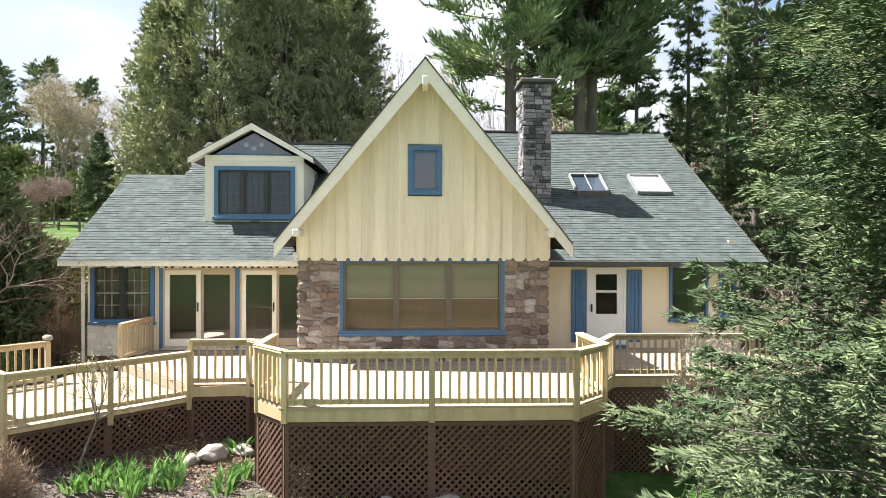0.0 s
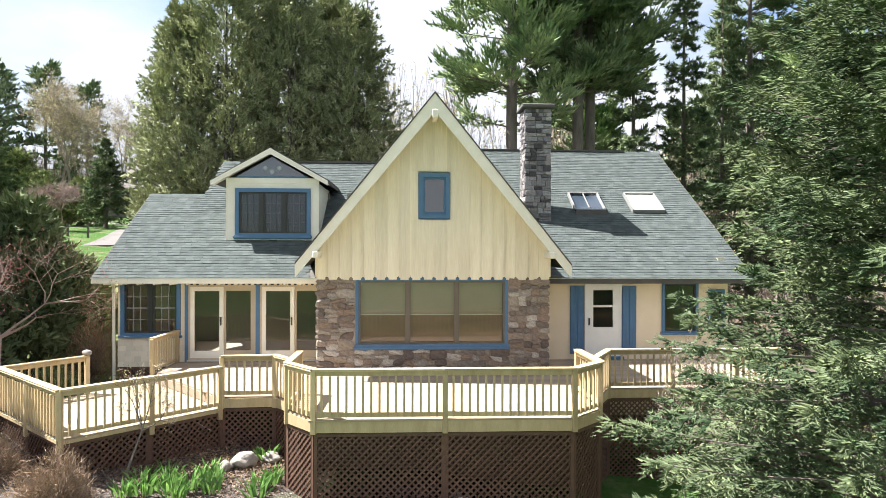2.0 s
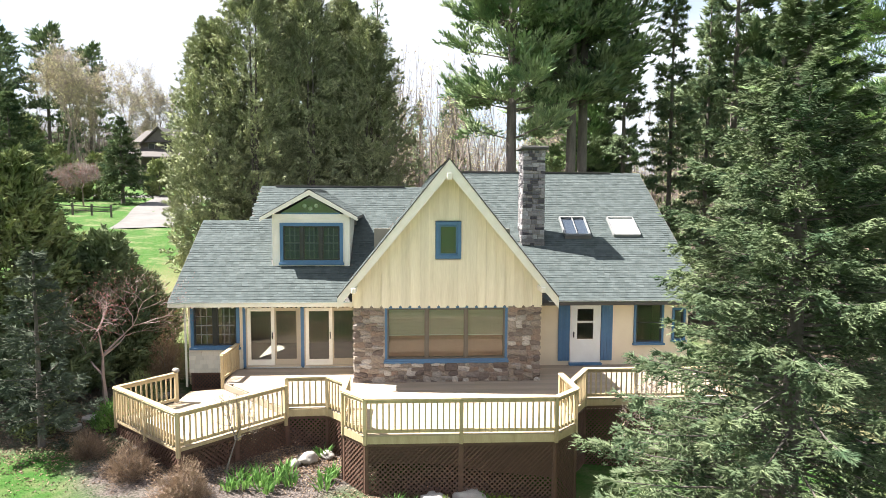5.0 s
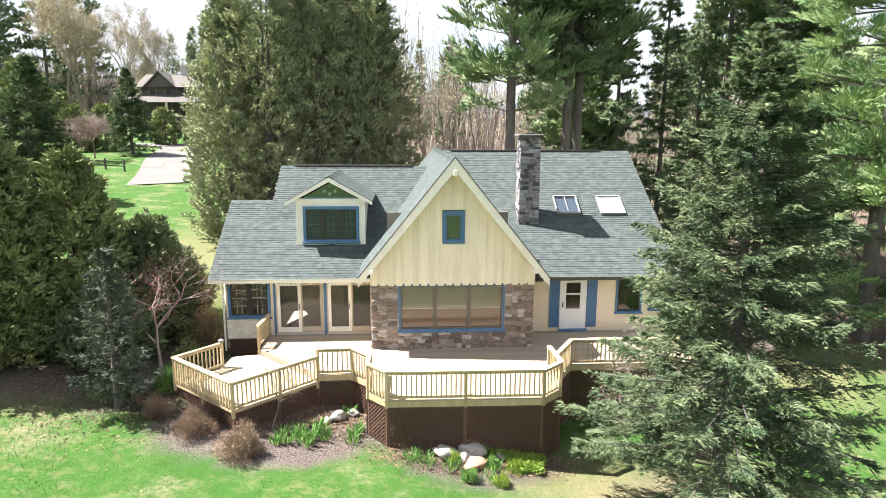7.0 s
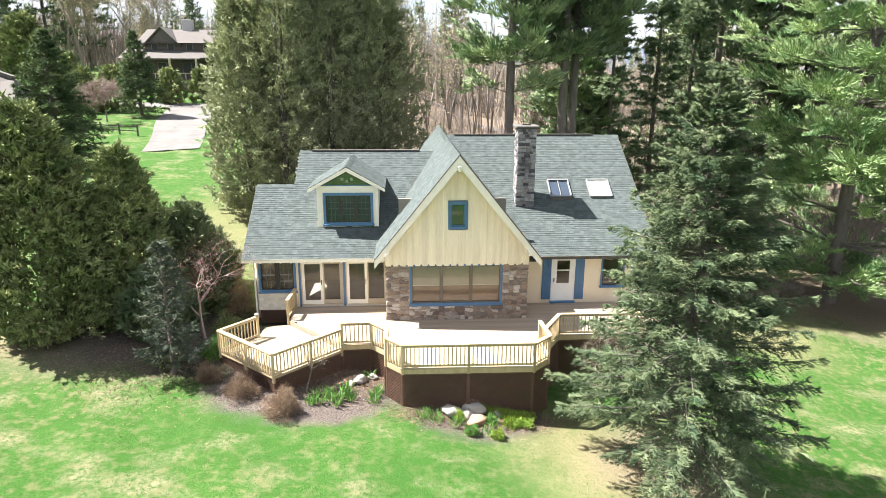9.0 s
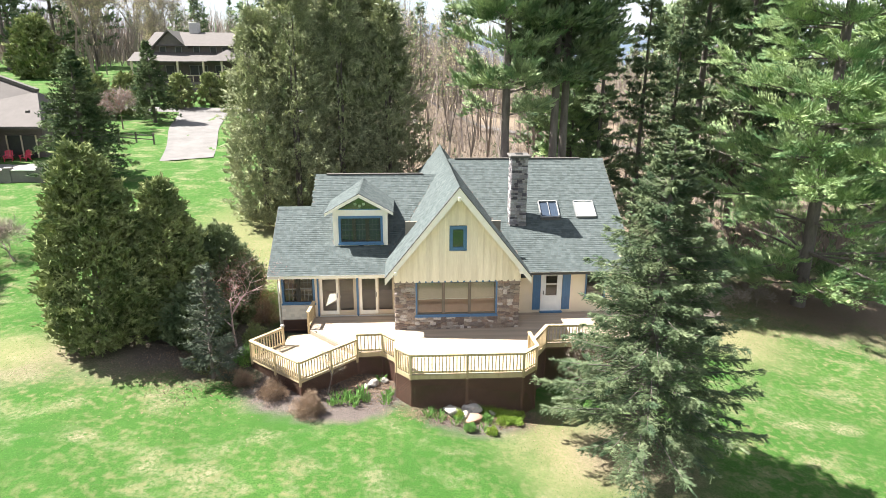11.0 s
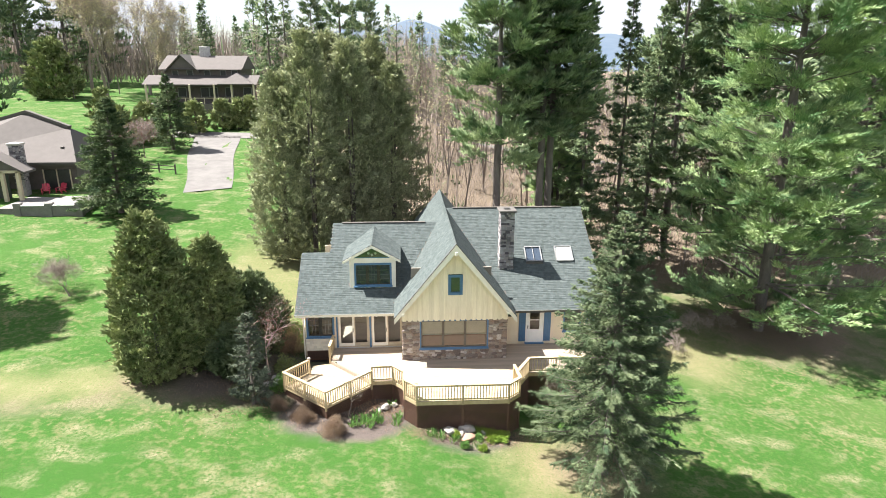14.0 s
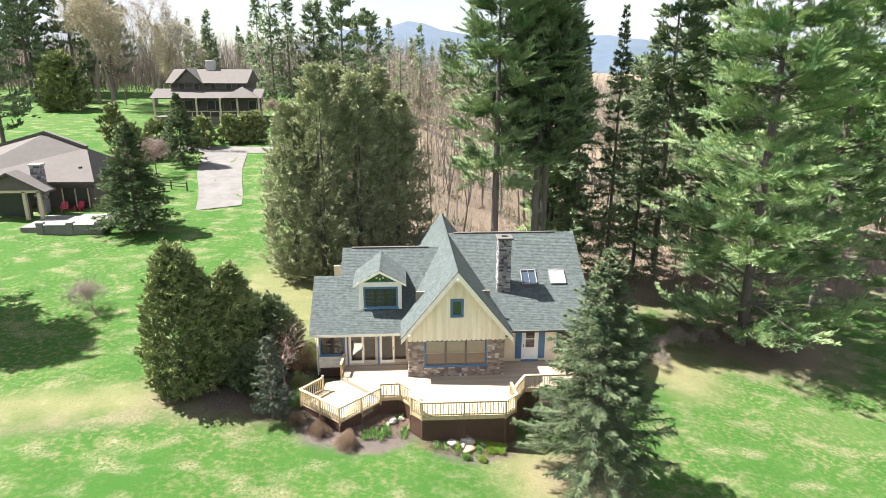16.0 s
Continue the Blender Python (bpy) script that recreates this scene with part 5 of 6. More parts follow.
def plume_pine(name, x, y, H, R, leaf, label, seed, branches=80, low=0.35, power=0.5, subs=7, clumps=2, per=20, needle=0.36, width=0.07, trunk_r=0.33, tiers=14, lift=0.2, droop=0.12,
               group="", blob=0.55, lean=0.0, z=None, loose=0.45):
    """A white pine: level limbs in open tiers, each a fan of side shoots that end in soft plumes of needles."""
    rng = np.random.default_rng(seed)
    z = gz(x, y) if z is None else z
    tree = empty(name, x, y, z, label, "tree", group)
    put("trunk", mesh_of("trunk", *tubes([[((0, 0, -0.3), trunk_r * 1.2), ((0, 0, 1.0), trunk_r), ((lean * 0.5, 0, H * 0.5), trunk_r * 0.72), ((lean, 0, H * 0.97), 0.03)]], 10), BARK, True), tree)
    u = (np.round(np.sort(rng.random(branches)) * tiers) + rng.normal(0, loose, branches)) / tiers
    h = np.clip(low + (0.985 - low) * u, low, 0.985)
    az = np.arange(branches) * 2.39996 + rng.normal(0, 0.4, branches)
    L = R * np.maximum(1 - h, 0.02) ** power * rng.uniform(0.5, 1.12, branches) * np.clip((h - low) / 0.15 + 0.7, 0, 1)
    out = np.stack([np.cos(az), np.sin(az), np.zeros(branches)], 1)
    base = np.stack([lean * h, np.zeros(branches), h * H], 1)
    lf = lift * rng.uniform(0.2, 1.8, branches) + 0.9 * np.clip(h - 0.55, 0, 1) - 0.18 * np.clip(0.35 - h, 0, 1)

    def along(i, s):
        p = base[i] + out[i] * (L[i] * s)[:, None]
        p[:, 2] += L[i] * (lf[i] * s - droop * s * s + 0.12 * s ** 3)
        return p

    limbs = []
    for i in range(branches):
        pts = along(np.full(4, i), np.array([0, 0.35, 0.7, 0.98]))
        limbs.append([(p, r) for p, r in zip(pts, (0.014 * L[i] + 0.012, 0.010 * L[i] + 0.009, 0.006 * L[i] + 0.006, 0.006))])
    bi = np.repeat(np.arange(branches), subs)
    s = rng.uniform(0.28, 1.0, len(bi))
    P0 = along(bi, s)
    side = np.stack([-out[bi][:, 1], out[bi][:, 0], np.zeros(len(bi))], 1) * np.where(rng.random(len(bi)) < 0.5, -1, 1)[:, None]
    D = unit(out[bi] * 0.8 + side * rng.uniform(0.1, 1.1, len(bi))[:, None] + np.array([0, 0, 0.22]) + rng.normal(0, 0.22, (len(bi), 3)))
    sl = 0.36 * L[bi] * (1.25 - s) * rng.uniform(0.5, 1.2, len(bi)) + 0.25
    for j in range(0, len(bi), 2):
        limbs.append([(P0[j], 0.02), (P0[j] + D[j] * sl[j] * 0.9, 0.006)])
    tagged(put("branching", mesh_of("branching", *tubes(limbs, 4), BARK), tree), kind="stuff")
    # a plume at each shoot: needles round a tapering axis, denser towards the tip
    c = np.repeat(np.arange(len(bi)), clumps)
    ax = unit(D[c] + np.array([0, 0, 0.18]) + rng.normal(0, 0.25, (len(c), 3)))
    root = P0[c] + D[c] * (sl[c] * rng.uniform(0.05, 0.85, len(c)))[:, None]
    pl = blob * rng.uniform(1.2, 2.6, len(c))
    k = np.repeat(np.arange(len(c)), per)
    t = rng.random(len(k)) ** 0.8
    wide_ = unit(np.cross(ax, np.array([0, 0, 1.0])))
    across = rng.normal(0, 0.42, len(k)) * (1.1 - 0.75 * t)
    high = rng.normal(0.04, 0.13, len(k)) * (1.2 - t)
    P = root[k] + ax[k] * (pl[k] * t)[:, None] + wide_[k] * (blob * across)[:, None]
    P[:, 2] += blob * high
    N = unit(ax[k] * 0.8 + wide_[k] * (across * 1.3)[:, None] + np.array([0, 0, 0.42]) + rng.normal(0, 0.25, (len(k), 3)))
    sc = rng.uniform(0.7, 1.3, len(k))
    tagged(put("crown", tri_mesh("crown", shoots(P, N, needle * sc, width * sc), leaf), tree), kind="stuff")
    return tree


# the near evergreens
conifer("spruce", 6.65, 7.0, 12.5, 4.35, SPRUCE, "large green spruce with drooping limbs beside the deck", 11, branches=340, twigs=62, tuft=8, needle=0.085, width=0.021, power=0.76, trunk_r=0.22, low=0.095, droop=0.30,
        fingers=3, spread=0.22, twig_len=0.5)
conifer("blue_spruce", -9.95, 11.0, 5.1, 1.35, BLUE_SPRUCE, "slender grey-blue young spruce at the lawn's edge", 12, branches=105, twigs=20, tuft=5, needle=0.10, width=0.022, trunk_r=0.08, low=0.03, droop=0.2, power=0.75, twig_len=0.3, fingers=3)
column_tree("arborvitae", -15.3, 13.6, 8.6, 2.0, YEW, "dense dark green arborvitae on the lawn", 13, n=90000, needle=0.12, width=0.042)
column_tree("arborvitae", -12.9, 15.2, 7.0, 1.5, YEW, "smaller dense dark arborvitae beside a larger one", 14, n=60000, needle=0.12, width=0.042)
column_tree("yew_bush", -10.9, 16.6, 4.6, 1.4, DEEP_YEW, "rounded dark evergreen bush beside the porch", 15, n=45000, needle=0.13, width=0.045)
column_tree("yew_bush", -11.6, 14.2, 2.6, 1.3, DEEP_YEW, "low dark evergreen bush under the arborvitae", 18, n=30000, needle=0.13, width=0.045)
column_tree("yew_bush", -10.9, 19.2, 2.8, 1.1, DEEP_YEW, "dark evergreen bush behind the porch corner", 19, n=18000, needle=0.14, width=0.05)
column_tree("yew_bush", -13.2, 20.4, 3.0, 1.3, DEEP_YEW, "dark evergreen bush on the slope", 20, n=18000, needle=0.14, width=0.05)
bare_tree("redbud_tree", -9.75, 13.9, 4.1, 3.5, "small bare tree with reddish spring buds", 16, RED_BARK, RED_BUD, 5, 0.095, 4, 2400, 0.03, 0, sides=3, low=0.16)

# the great white pine on the right lawn
plume_pine("white_pine", 24.9, 25.8, 33.0, 8.4, PINE, "great white pine with plumed tiers of light green needles", 21, branches=225, low=0.05, power=0.62, subs=9, clumps=2, per=48, needle=0.25, width=0.034,
           trunk_r=0.42, tiers=15, blob=0.72, loose=0.10, droop=0.16)
plume_pine("white_pine", 36.0, 33.0, 33.0, 8.0, PINE, "tall white pine beside a greater one", 22, branches=120, low=0.1, power=0.55, subs=8, clumps=2, per=26, needle=0.36, width=0.06, trunk_r=0.4, tiers=16, blob=0.65)

# cedars behind the house
for cx, cy, ch, cr, sd in ((-11.6, 30.6, 14.0, 2.3, 31), (-9.3, 30.2, 17.2, 2.7, 36), (-6.4, 31.2, 16.6, 2.7, 32), (-3.2, 32.2, 15.2, 2.6, 33), (-8.0, 33.2, 17.0, 2.5, 34), (-4.6, 33.6, 17.0, 2.2, 35)):
    column_tree("cedar", cx, cy, ch, cr, CEDAR, "tall olive-green cedar of a dense clump behind the house", sd, n=74000, stems=2, needle=0.12, width=0.042, group="cedar clump", thin=0.1)
conifer("thin_spruce", -2.7, 35.5, 19.0, 3.0, DARK_PINE, "thin see-through conifer at the end of the cedars", 37, branches=120, twigs=10, tuft=7, needle=0.22, width=0.05, low=0.2, twig_len=0.4)


# tall pines behind the house
def tall_pine(x, y, H, seed, low=0.38, R=4.6, leaf=DARK_PINE, label="tall dark white pine with a bare lower trunk", **kw):
    return plume_pine("pine", x, y, H, R, leaf, label, seed, low=low, group="pines behind the house", **kw)


tall_pine(4.5, 27.6, 27, 41, 0.36, 4.6, MID_PINE, "tall white pine with light green plumes", branches=95, tiers=9, loose=0.15, needle=0.29, width=0.05, per=30, blob=0.7)
tall_pine(7.9, 28.6, 26.5, 42, 0.46, 4.7, branches=84, needle=0.32, width=0.06, per=26, blob=0.75, tiers=8, loose=0.12)
tall_pine(8.8, 29.6, 26, 43, 0.50, 4.2, branches=60, needle=0.32, width=0.06, per=26, blob=0.75, tiers=8, loose=0.12)
for x, y, H_, R_, sd in ((13.2, 35.5, 23, 3.0, 44), (17.2, 37.5, 26, 2.8, 45), (20.5, 39, 24, 3.4, 39)):
    conifer("hemlock", x, y, H_, R_, DARK_PINE, "dark narrow hemlock at the wood's edge", sd, branches=190, twigs=16, tuft=14, needle=0.26, width=0.085, low=0.03, twig_len=0.45, group="hemlocks of the wood")
tall_pine(11.0, 38, 31, 46, 0.2, 4.6)
tall_pine(23.5, 41, 30, 47, 0.10, 4.8, branches=100)
plume_pine("young_pine", 11.6, 37.5, 13.5, 3.4, PINE, "young light green pine behind the tall trunks", 48, branches=80, low=0.1, subs=7, per=20, needle=0.34, width=0.055, trunk_r=0.16, tiers=9, loose=0.2)
tall_pine(29, 44, 31, 49, 0.1, 5.2)


# ---- the near garden ----
def boulder(x, y, r, seed, material=BOULDER, label="pale rounded garden boulder", flat=0.7):
    bm = bmesh.new()
    bmesh.ops.create_icosphere(bm, subdivisions=3, radius=1)
    off = Vector((seed * 3.1, seed * 1.7, 0))
    for v in bm.verts:
        n_ = noise.noise(v.co * 1.1 + off) * 0.5 + noise.noise(v.co * 2.7 + off) * 0.22 + noise.noise(v.co * 6 + off) * 0.06
        v.co = Vector((v.co.x * 1.2, v.co.y, v.co.z * flat)) * (r * (1 + n_))
    ob = part("boulder", bm, material, None, label, True)
    ob.matrix_basis = pose(x, y, gz(x, y) + r * flat * 0.45, 0, 0, seed * 47)
    return tagged(ob, category="boulder", group="garden boulders")


PINK_ROCK = mat("reddish_boulder", (0.36, 0.20, 0.14), (0.27, 0.16, 0.12), 0.85, 5, 30, 0.5)
for i, (x, y, r) in enumerate(((-3.45, 11.1, 0.22), (-3.72, 10.85, 0.13), (-0.25, 9.25, 0.3), (0.55, 9.5, 0.33), (0.3, 9.1, 0.22), (1.35, 9.3, 0.18), (-3.0, 11.4, 0.15))):
    boulder(x, y, r, i + 1)
boulder(0.55, 8.9, 0.32, 9, PINK_ROCK, "reddish flat garden stone", 0.4)


def clump(name, x, y, h, r, leaf, label, seed, n=60, width=0.035, spread=0.35, group="", category="plant"):
    """A clump of upright sword leaves, each bent outwards near its tip."""
    rng = np.random.default_rng(seed)
    a, q = rng.uniform(0, 2 * math.pi, n), np.sqrt(rng.random(n))
    P = np.stack([np.cos(a) * q * r, np.sin(a) * q * r, np.zeros(n)], 1)
    D = unit(np.stack([np.cos(a) * spread * q, np.sin(a) * spread * q, np.ones(n)], 1) + rng.normal(0, 0.12, (n, 3)))
    S = unit(np.cross(D, rng.normal(size=(n, 3))))
    hh = (h * rng.uniform(0.6, 1.1, n))[:, None]
    M = P + D * hh * 0.6
    T = P + D * hh + np.stack([np.cos(a), np.sin(a), -0.3 * np.ones(n)], 1) * hh * 0.18
    w = width * rng.uniform(0.7, 1.2, n)[:, None]
    tri = np.stack([P - S * w / 2, P + S * w / 2, M + S * w / 2, P - S * w / 2, M + S * w / 2, M - S * w / 2, M - S * w / 2, M + S * w / 2, T], 1).reshape(-1, 3)
    ob = put(name, tri_mesh(name, tri, leaf), None, pose(x, y, gz(x, y)))
    return tagged(ob, label, category, group, "stuff")


rng = random.Random(5)
for i, (x, y, h) in enumerate(((-4.7, 9.6, 0.5), (-4.35, 9.75, 0.55), (-4.05, 9.9, 0.55), (-4.5, 10.1, 0.5), (-3.85, 10.35, 0.5), (-3.65, 9.85, 0.45), (-2.95, 10.0, 0.5), (-2.75, 10.35, 0.45), (-2.85, 9.7, 0.4), (-4.9, 10.0, 0.45),
                               (-3.1, 11.5, 0.4), (-5.0, 9.5, 0.4), (-4.15, 9.45, 0.45))):
    clump("iris_clump", x, y, h * 0.78, 0.17, FRESH, "clump of fresh green sword-leaved irises in mulch", 100 + i, 26, 0.045, 0.45, "irises in the bed")
for i, (x, y, h) in enumerate(((-1.2, 9.1, 0.35), (-0.75, 8.7, 0.35), (-0.2, 8.55, 0.28), (-0.9, 9.0, 0.3), (0.85, 8.2, 0.3), (0.0, 8.7, 0.28), (1.1, 8.7, 0.3), (-1.3, 8.85, 0.25))):
    clump("lily_clump", x, y, h, 0.2, FRESH, "small grey-green clump of lilies in mulch", 140 + i, 24, 0.03, 0.5, "lilies in the front bed")


def bush(name, x, y, h, r, leaf, label, seed, n=9000, needle=0.07, width=0.03, category="shrub", group="", up=0.5):
    """A rounded shrub: stems from the ground and many small leaves or twigs towards its outside."""
    rng = np.random.default_rng(seed)
    b = empty(name, x, y, gz(x, y), label, category, group)
    d = unit(np.abs(rng.normal(size=(n, 3))) * np.sign(rng.normal(size=(n, 3)) + np.array([0, 0, 9])))
    q = rng.random(n) ** 0.4
    lump = 1 + 0.18 * np.sin(5 * d[:, 0] + seed) + 0.15 * np.sin(7 * d[:, 1] + 2 * seed)
    P = d * (q * lump)[:, None] * np.array([r, r, h * 0.92]) + rng.normal(0, 0.03, (n, 3))
    P[:, 2] = np.maximum(P[:, 2], 0.02)
    N = unit(d * 0.7 + np.array([0, 0, up]) + rng.normal(0, 0.45, (n, 3)))
    sc = rng.uniform(0.6, 1.4, n)
    tagged(put("foliage", tri_mesh("foliage", blades(P, N, needle * sc, width * sc, rng), leaf), b), kind="stuff")
    stems = []
    for i in range(14):
        a = i * 2.4
        e = Vector((math.cos(a) * r * 0.6, math.sin(a) * r * 0.6, h * 0.7))
        stems.append([(Vector((math.cos(a) * 0.05, math.sin(a) * 0.05, -0.05)), 0.014), (e * 0.5, 0.01), (e, 0.004)])
    tagged(put("stem_fan", mesh_of("stem_fan", *tubes(stems, 4), PALE_BARK), b), kind="stuff")
    return b


bush("dry_bush", -5.8, 8.85, 0.85, 0.62, DRY, "round brown dry bush by the deck corner", 51, 7000, 0.11, 0.012, up=0.2)
bush("dry_bush", -7.35, 9.85, 0.75, 0.6, DRY, "brown dry bush with pale tips below the deck", 52, 4500, 0.12, 0.012, up=0.2)
bush("dry_bush", -8.7, 10.7, 0.55, 0.4, DRY, "low brown dry bush below the deck", 53, 4000, 0.15, 0.010)
bush("dry_bush", -9.0, 16.6, 1.7, 0.7, DRY, "tall reddish dry bush against the porch corner", 54, 5000, 0.2, 0.012)
bare_tree("bare_shrub", -5.25, 10.1, 2.1, 0.75, "thin bare shrub with crooked grey stems", 55, BARK, BUD, 3, 0.035, 4, 500, 0.025, 500, "shrub")
bare_tree("bare_shrub", 5.3, 11.2, 3.6, 0.9, "pale many-stemmed bare shrub before the deck", 56, PALE_BARK, BUD, 4, 0.03, 4, 400, 0.03, 1500, "shrub", low=0.12)
bare_tree("bare_shrub", 6.6, 11.6, 2.6, 1.0, "bare shrub beside the deck", 57, PALE_BARK, BUD, 4, 0.03, 4, 300, 0.03, 1200, "shrub", low=0.12)
bare_tree("bare_shrub", -24.6, 23.3, 2.4, 2.6, "low spreading bare shrub on the lawn", 58, PALE_BARK, BUD, 4, 0.07, 4, 300, 0.03, 2500, "shrub", low=0.12)
bare_tree("bare_shrub", -22.0, 29.5, 2.0, 1.8, "low pale bare shrub on the lawn", 59, PALE_BARK, BUD, 3, 0.05, 4, 0, 0.03, 1500, "shrub", low=0.12)
bush("lime_cover", 1.9, 9.15, 0.25, 0.62, LIME, "low lime-green ground cover in the rock bed", 60, 5000, 0.06, 0.05, "plant")
bush("lime_cover", 1.2, 9.45, 0.22, 0.4, LIME, "small lime-green ground cover beside rocks", 61, 2500, 0.06, 0.05, "plant")
for i, (x, y) in enumerate(((0.35, 8.15), (1.2, 8.05), (1.05, 8.85), (0.0, 8.95), (0.85, 9.45))):
    bush("boxwood", x, y, 0.28, 0.2, LIME if i % 2 else FRESH, "small rounded green shrub in mulch", 62 + i, 1500, 0.05, 0.03, "shrub", "small bed shrubs")
for i, (x, y, h, r) in enumerate(((-10.5, 12.0, 0.8, 0.8), (-8.9, 12.6, 0.7, 0.7), (-9.0, 14.6, 0.8, 0.7))):
    bush("weed_patch", x, y, h, r, YEW if i != 1 else FRESH, "low green undergrowth under the trees", 70 + i, 3000, 0.09, 0.03, "plant")

# a round stone on the end post, and flagstones beside the low deck
bm = bmesh.new()
bmesh.ops.create_icosphere(bm, subdivisions=3, radius=0.085)
for v in bm.verts:
    v.co = Vector((v.co.x * 1.2, v.co.y, v.co.z * 0.8)) * (1 + 0.15 * noise.noise(v.co * 14))
ob = part("round_stone", bm, BOULDER, None, "round grey stone resting on a deck post", True)
ob.matrix_basis = pose(-7.5, 13.3, LOW + RAIL + 0.085)
tagged(ob, category="stone")
for i, (x, y) in enumerate(((-9.6, 12.9), (-9.3, 13.6), (-8.9, 14.2), (-8.6, 14.9), (-9.9, 12.2))):
    r_ = random.Random(i)
    n_ = 8
    pts = [(0.36 * r_.uniform(0.75, 1.1) * math.cos(2 * math.pi * k / n_), 0.28 * r_.uniform(0.75, 1.1) * math.sin(2 * math.pi * k / n_), 0) for k in range(n_)]
    ob = part("flagstone", prism(pts, (0, 0, 0.09)), BOULDER, None, "pale flat flagstone in the bed")
    ob.matrix_basis = pose(x, y, gz(x, y) + 0.0)
    tagged(ob, category="stone", group="flagstones")

# brush on the slope beside the great pine
for i, (x, y, h, r) in enumerate(((17.5, 22.5, 1.6, 1.6), (19.5, 24.0, 1.9, 1.7), (21.5, 25.0, 1.5, 1.5), (16.0, 20.5, 1.2, 1.3))):
    bare_tree("brush", x, y, h, r, "pale leafless brush on the slope", 80 + i, PALE_BARK, BUD, 4, 0.02, 4, 0, 0.03, 2500, "shrub", "slope brush", low=0.1)

# grass blades and last year's leaves on the near ground
g = np.random.default_rng(90)
n = 150000
gx = g.uniform(-30, 28, n)
gy = -1 + 27 * g.random(n) ** 1.4
ok = ~(((gx > -8.8) & (gx < 9.4) & (gy > 9.3) & (gy < 27)) | (np.hypot((gx + 5.2) / 1.35, gy - 10.8) < 2.6) | (np.hypot((gx - 0.7) / 1.25, gy - 9.6) < 1.8) | (np.hypot((gx + 12.5) / 1.5, gy - 13.5) < 3.2) | (np.hypot(gx - 6.8, gy - 7.4) < 3.0))
gx, gy = gx[ok], gy[ok]
P = np.stack([gx, gy, terrain_z(gx, gy) + 0.04 * np.sin(gx * 0.7 + 1) * np.cos(gy * 0.55) + 0.03 * np.sin(gx * 1.9 + gy * 1.3) - 0.01], 1)
GRASS = leaf_mat("grass_blades", (0.045, 0.11, 0.022), (0.08, 0.138, 0.036), glow=0.3, scale=0.3)
tagged(put("grass", tri_mesh("grass", blades(P, np.array([0, 0, 1.0]) + g.normal(0, 0.35, P.shape), g.uniform(0.025, 0.06, len(P)), 0.03, g), GRASS)), "short green lawn grass blades", "grass", kind="stuff")
n = 32000
lx = np.concatenate([g.normal(-10.2, 1.9, n // 4), g.normal(-4.5, 1.8, n // 4), g.normal(0.6, 1.4, n // 4), g.normal(22, 4, n // 4)])
ly = np.concatenate([g.normal(12.3, 1.6, n // 4), g.normal(11.0, 0.7, n // 4), g.normal(9.2, 0.4, n // 4), g.normal(23.5, 2.5, n // 4)])
P = np.stack([lx, ly, terrain_z(lx, ly) + 0.04 * np.sin(lx * 0.7 + 1) * np.cos(ly * 0.55) + 0.03 * np.sin(lx * 1.9 + ly * 1.3) + 0.02], 1)
LEAFLIT = leaf_mat("fallen_leaves", (0.24, 0.165, 0.11), (0.15, 0.11, 0.085), glow=0.1, vary=0.5)
tagged(put("leaf_litter", tri_mesh("leaf_litter", blades(P, g.normal(size=P.shape) * np.array([1, 1, 0.3]), g.uniform(0.03, 0.075, n), 0.04, g), LEAFLIT)), "fallen brown leaves and bark chips", "leaves", kind="stuff")


# ---- drive, neighbours and distance ----
def strip(name, rows, material, label, lift=0.03):
    """A paved strip laid on the ground between pairs of edges."""
    v, f = [], []
    for (xa, ya), (xb, yb) in rows:
        for t in np.linspace(0, 1, 7):
            x, y = xa + (xb - xa) * t, ya + (yb - ya) * t
            v.append((x, y, gz(x, y) + lift + 0.03))
    for r in range(len(rows) - 1):
        for c in range(6):
            k = r * 7 + c
            f.append((k, k + 1, k + 8, k + 7))
    return tagged(put(name, mesh_of(name, v, f, material)), label, "driveway", kind="structure")


ASPHALT = mat("worn_pale_asphalt", (0.145, 0.136, 0.13), (0.095, 0.088, 0.085), 0.95, 0.8, 20, 0.3)
rows = []
for i in range(16):
    t = i / 15
    rows.append(((-24.6 - 8 * t + 0.2 * math.sin(9 * t), 46.4 + 30 * t), (-20.4 - 5.4 * t + 0.2 * math.sin(7 * t + 1), 48.3 + 27 * t)))
strip("driveway", rows, ASPHALT, "pale worn asphalt driveway across the lawn")
strip("road", [((x, 74.5 + 0.02 * x), (x, 79.0 + 0.02 * x)) for x in np.linspace(-44, 0, 24)], ASPHALT, "pale road behind the lawn")
strip("woodland_road", [((x, 108 - 0.42 * x), (x + 1.5, 111.5 - 0.42 * x)) for x in np.linspace(2, 62, 24)], ASPHALT, "pale road through the wood")


def simple_window(parent, x, y, z, w, h):
    fr = put("window", mesh_of("window", *frame_parts(x - w / 2, x + w / 2, z, z + h, y - 0.05, y + 0.02, 0.08), GREY_METAL), parent)
    put("pane", mesh_of("pane", *box_data(x - w / 2 + 0.1, x + w / 2 - 0.1, y - 0.02, y + 0.0, z + 0.1, z + h - 0.1), DARK), fr)


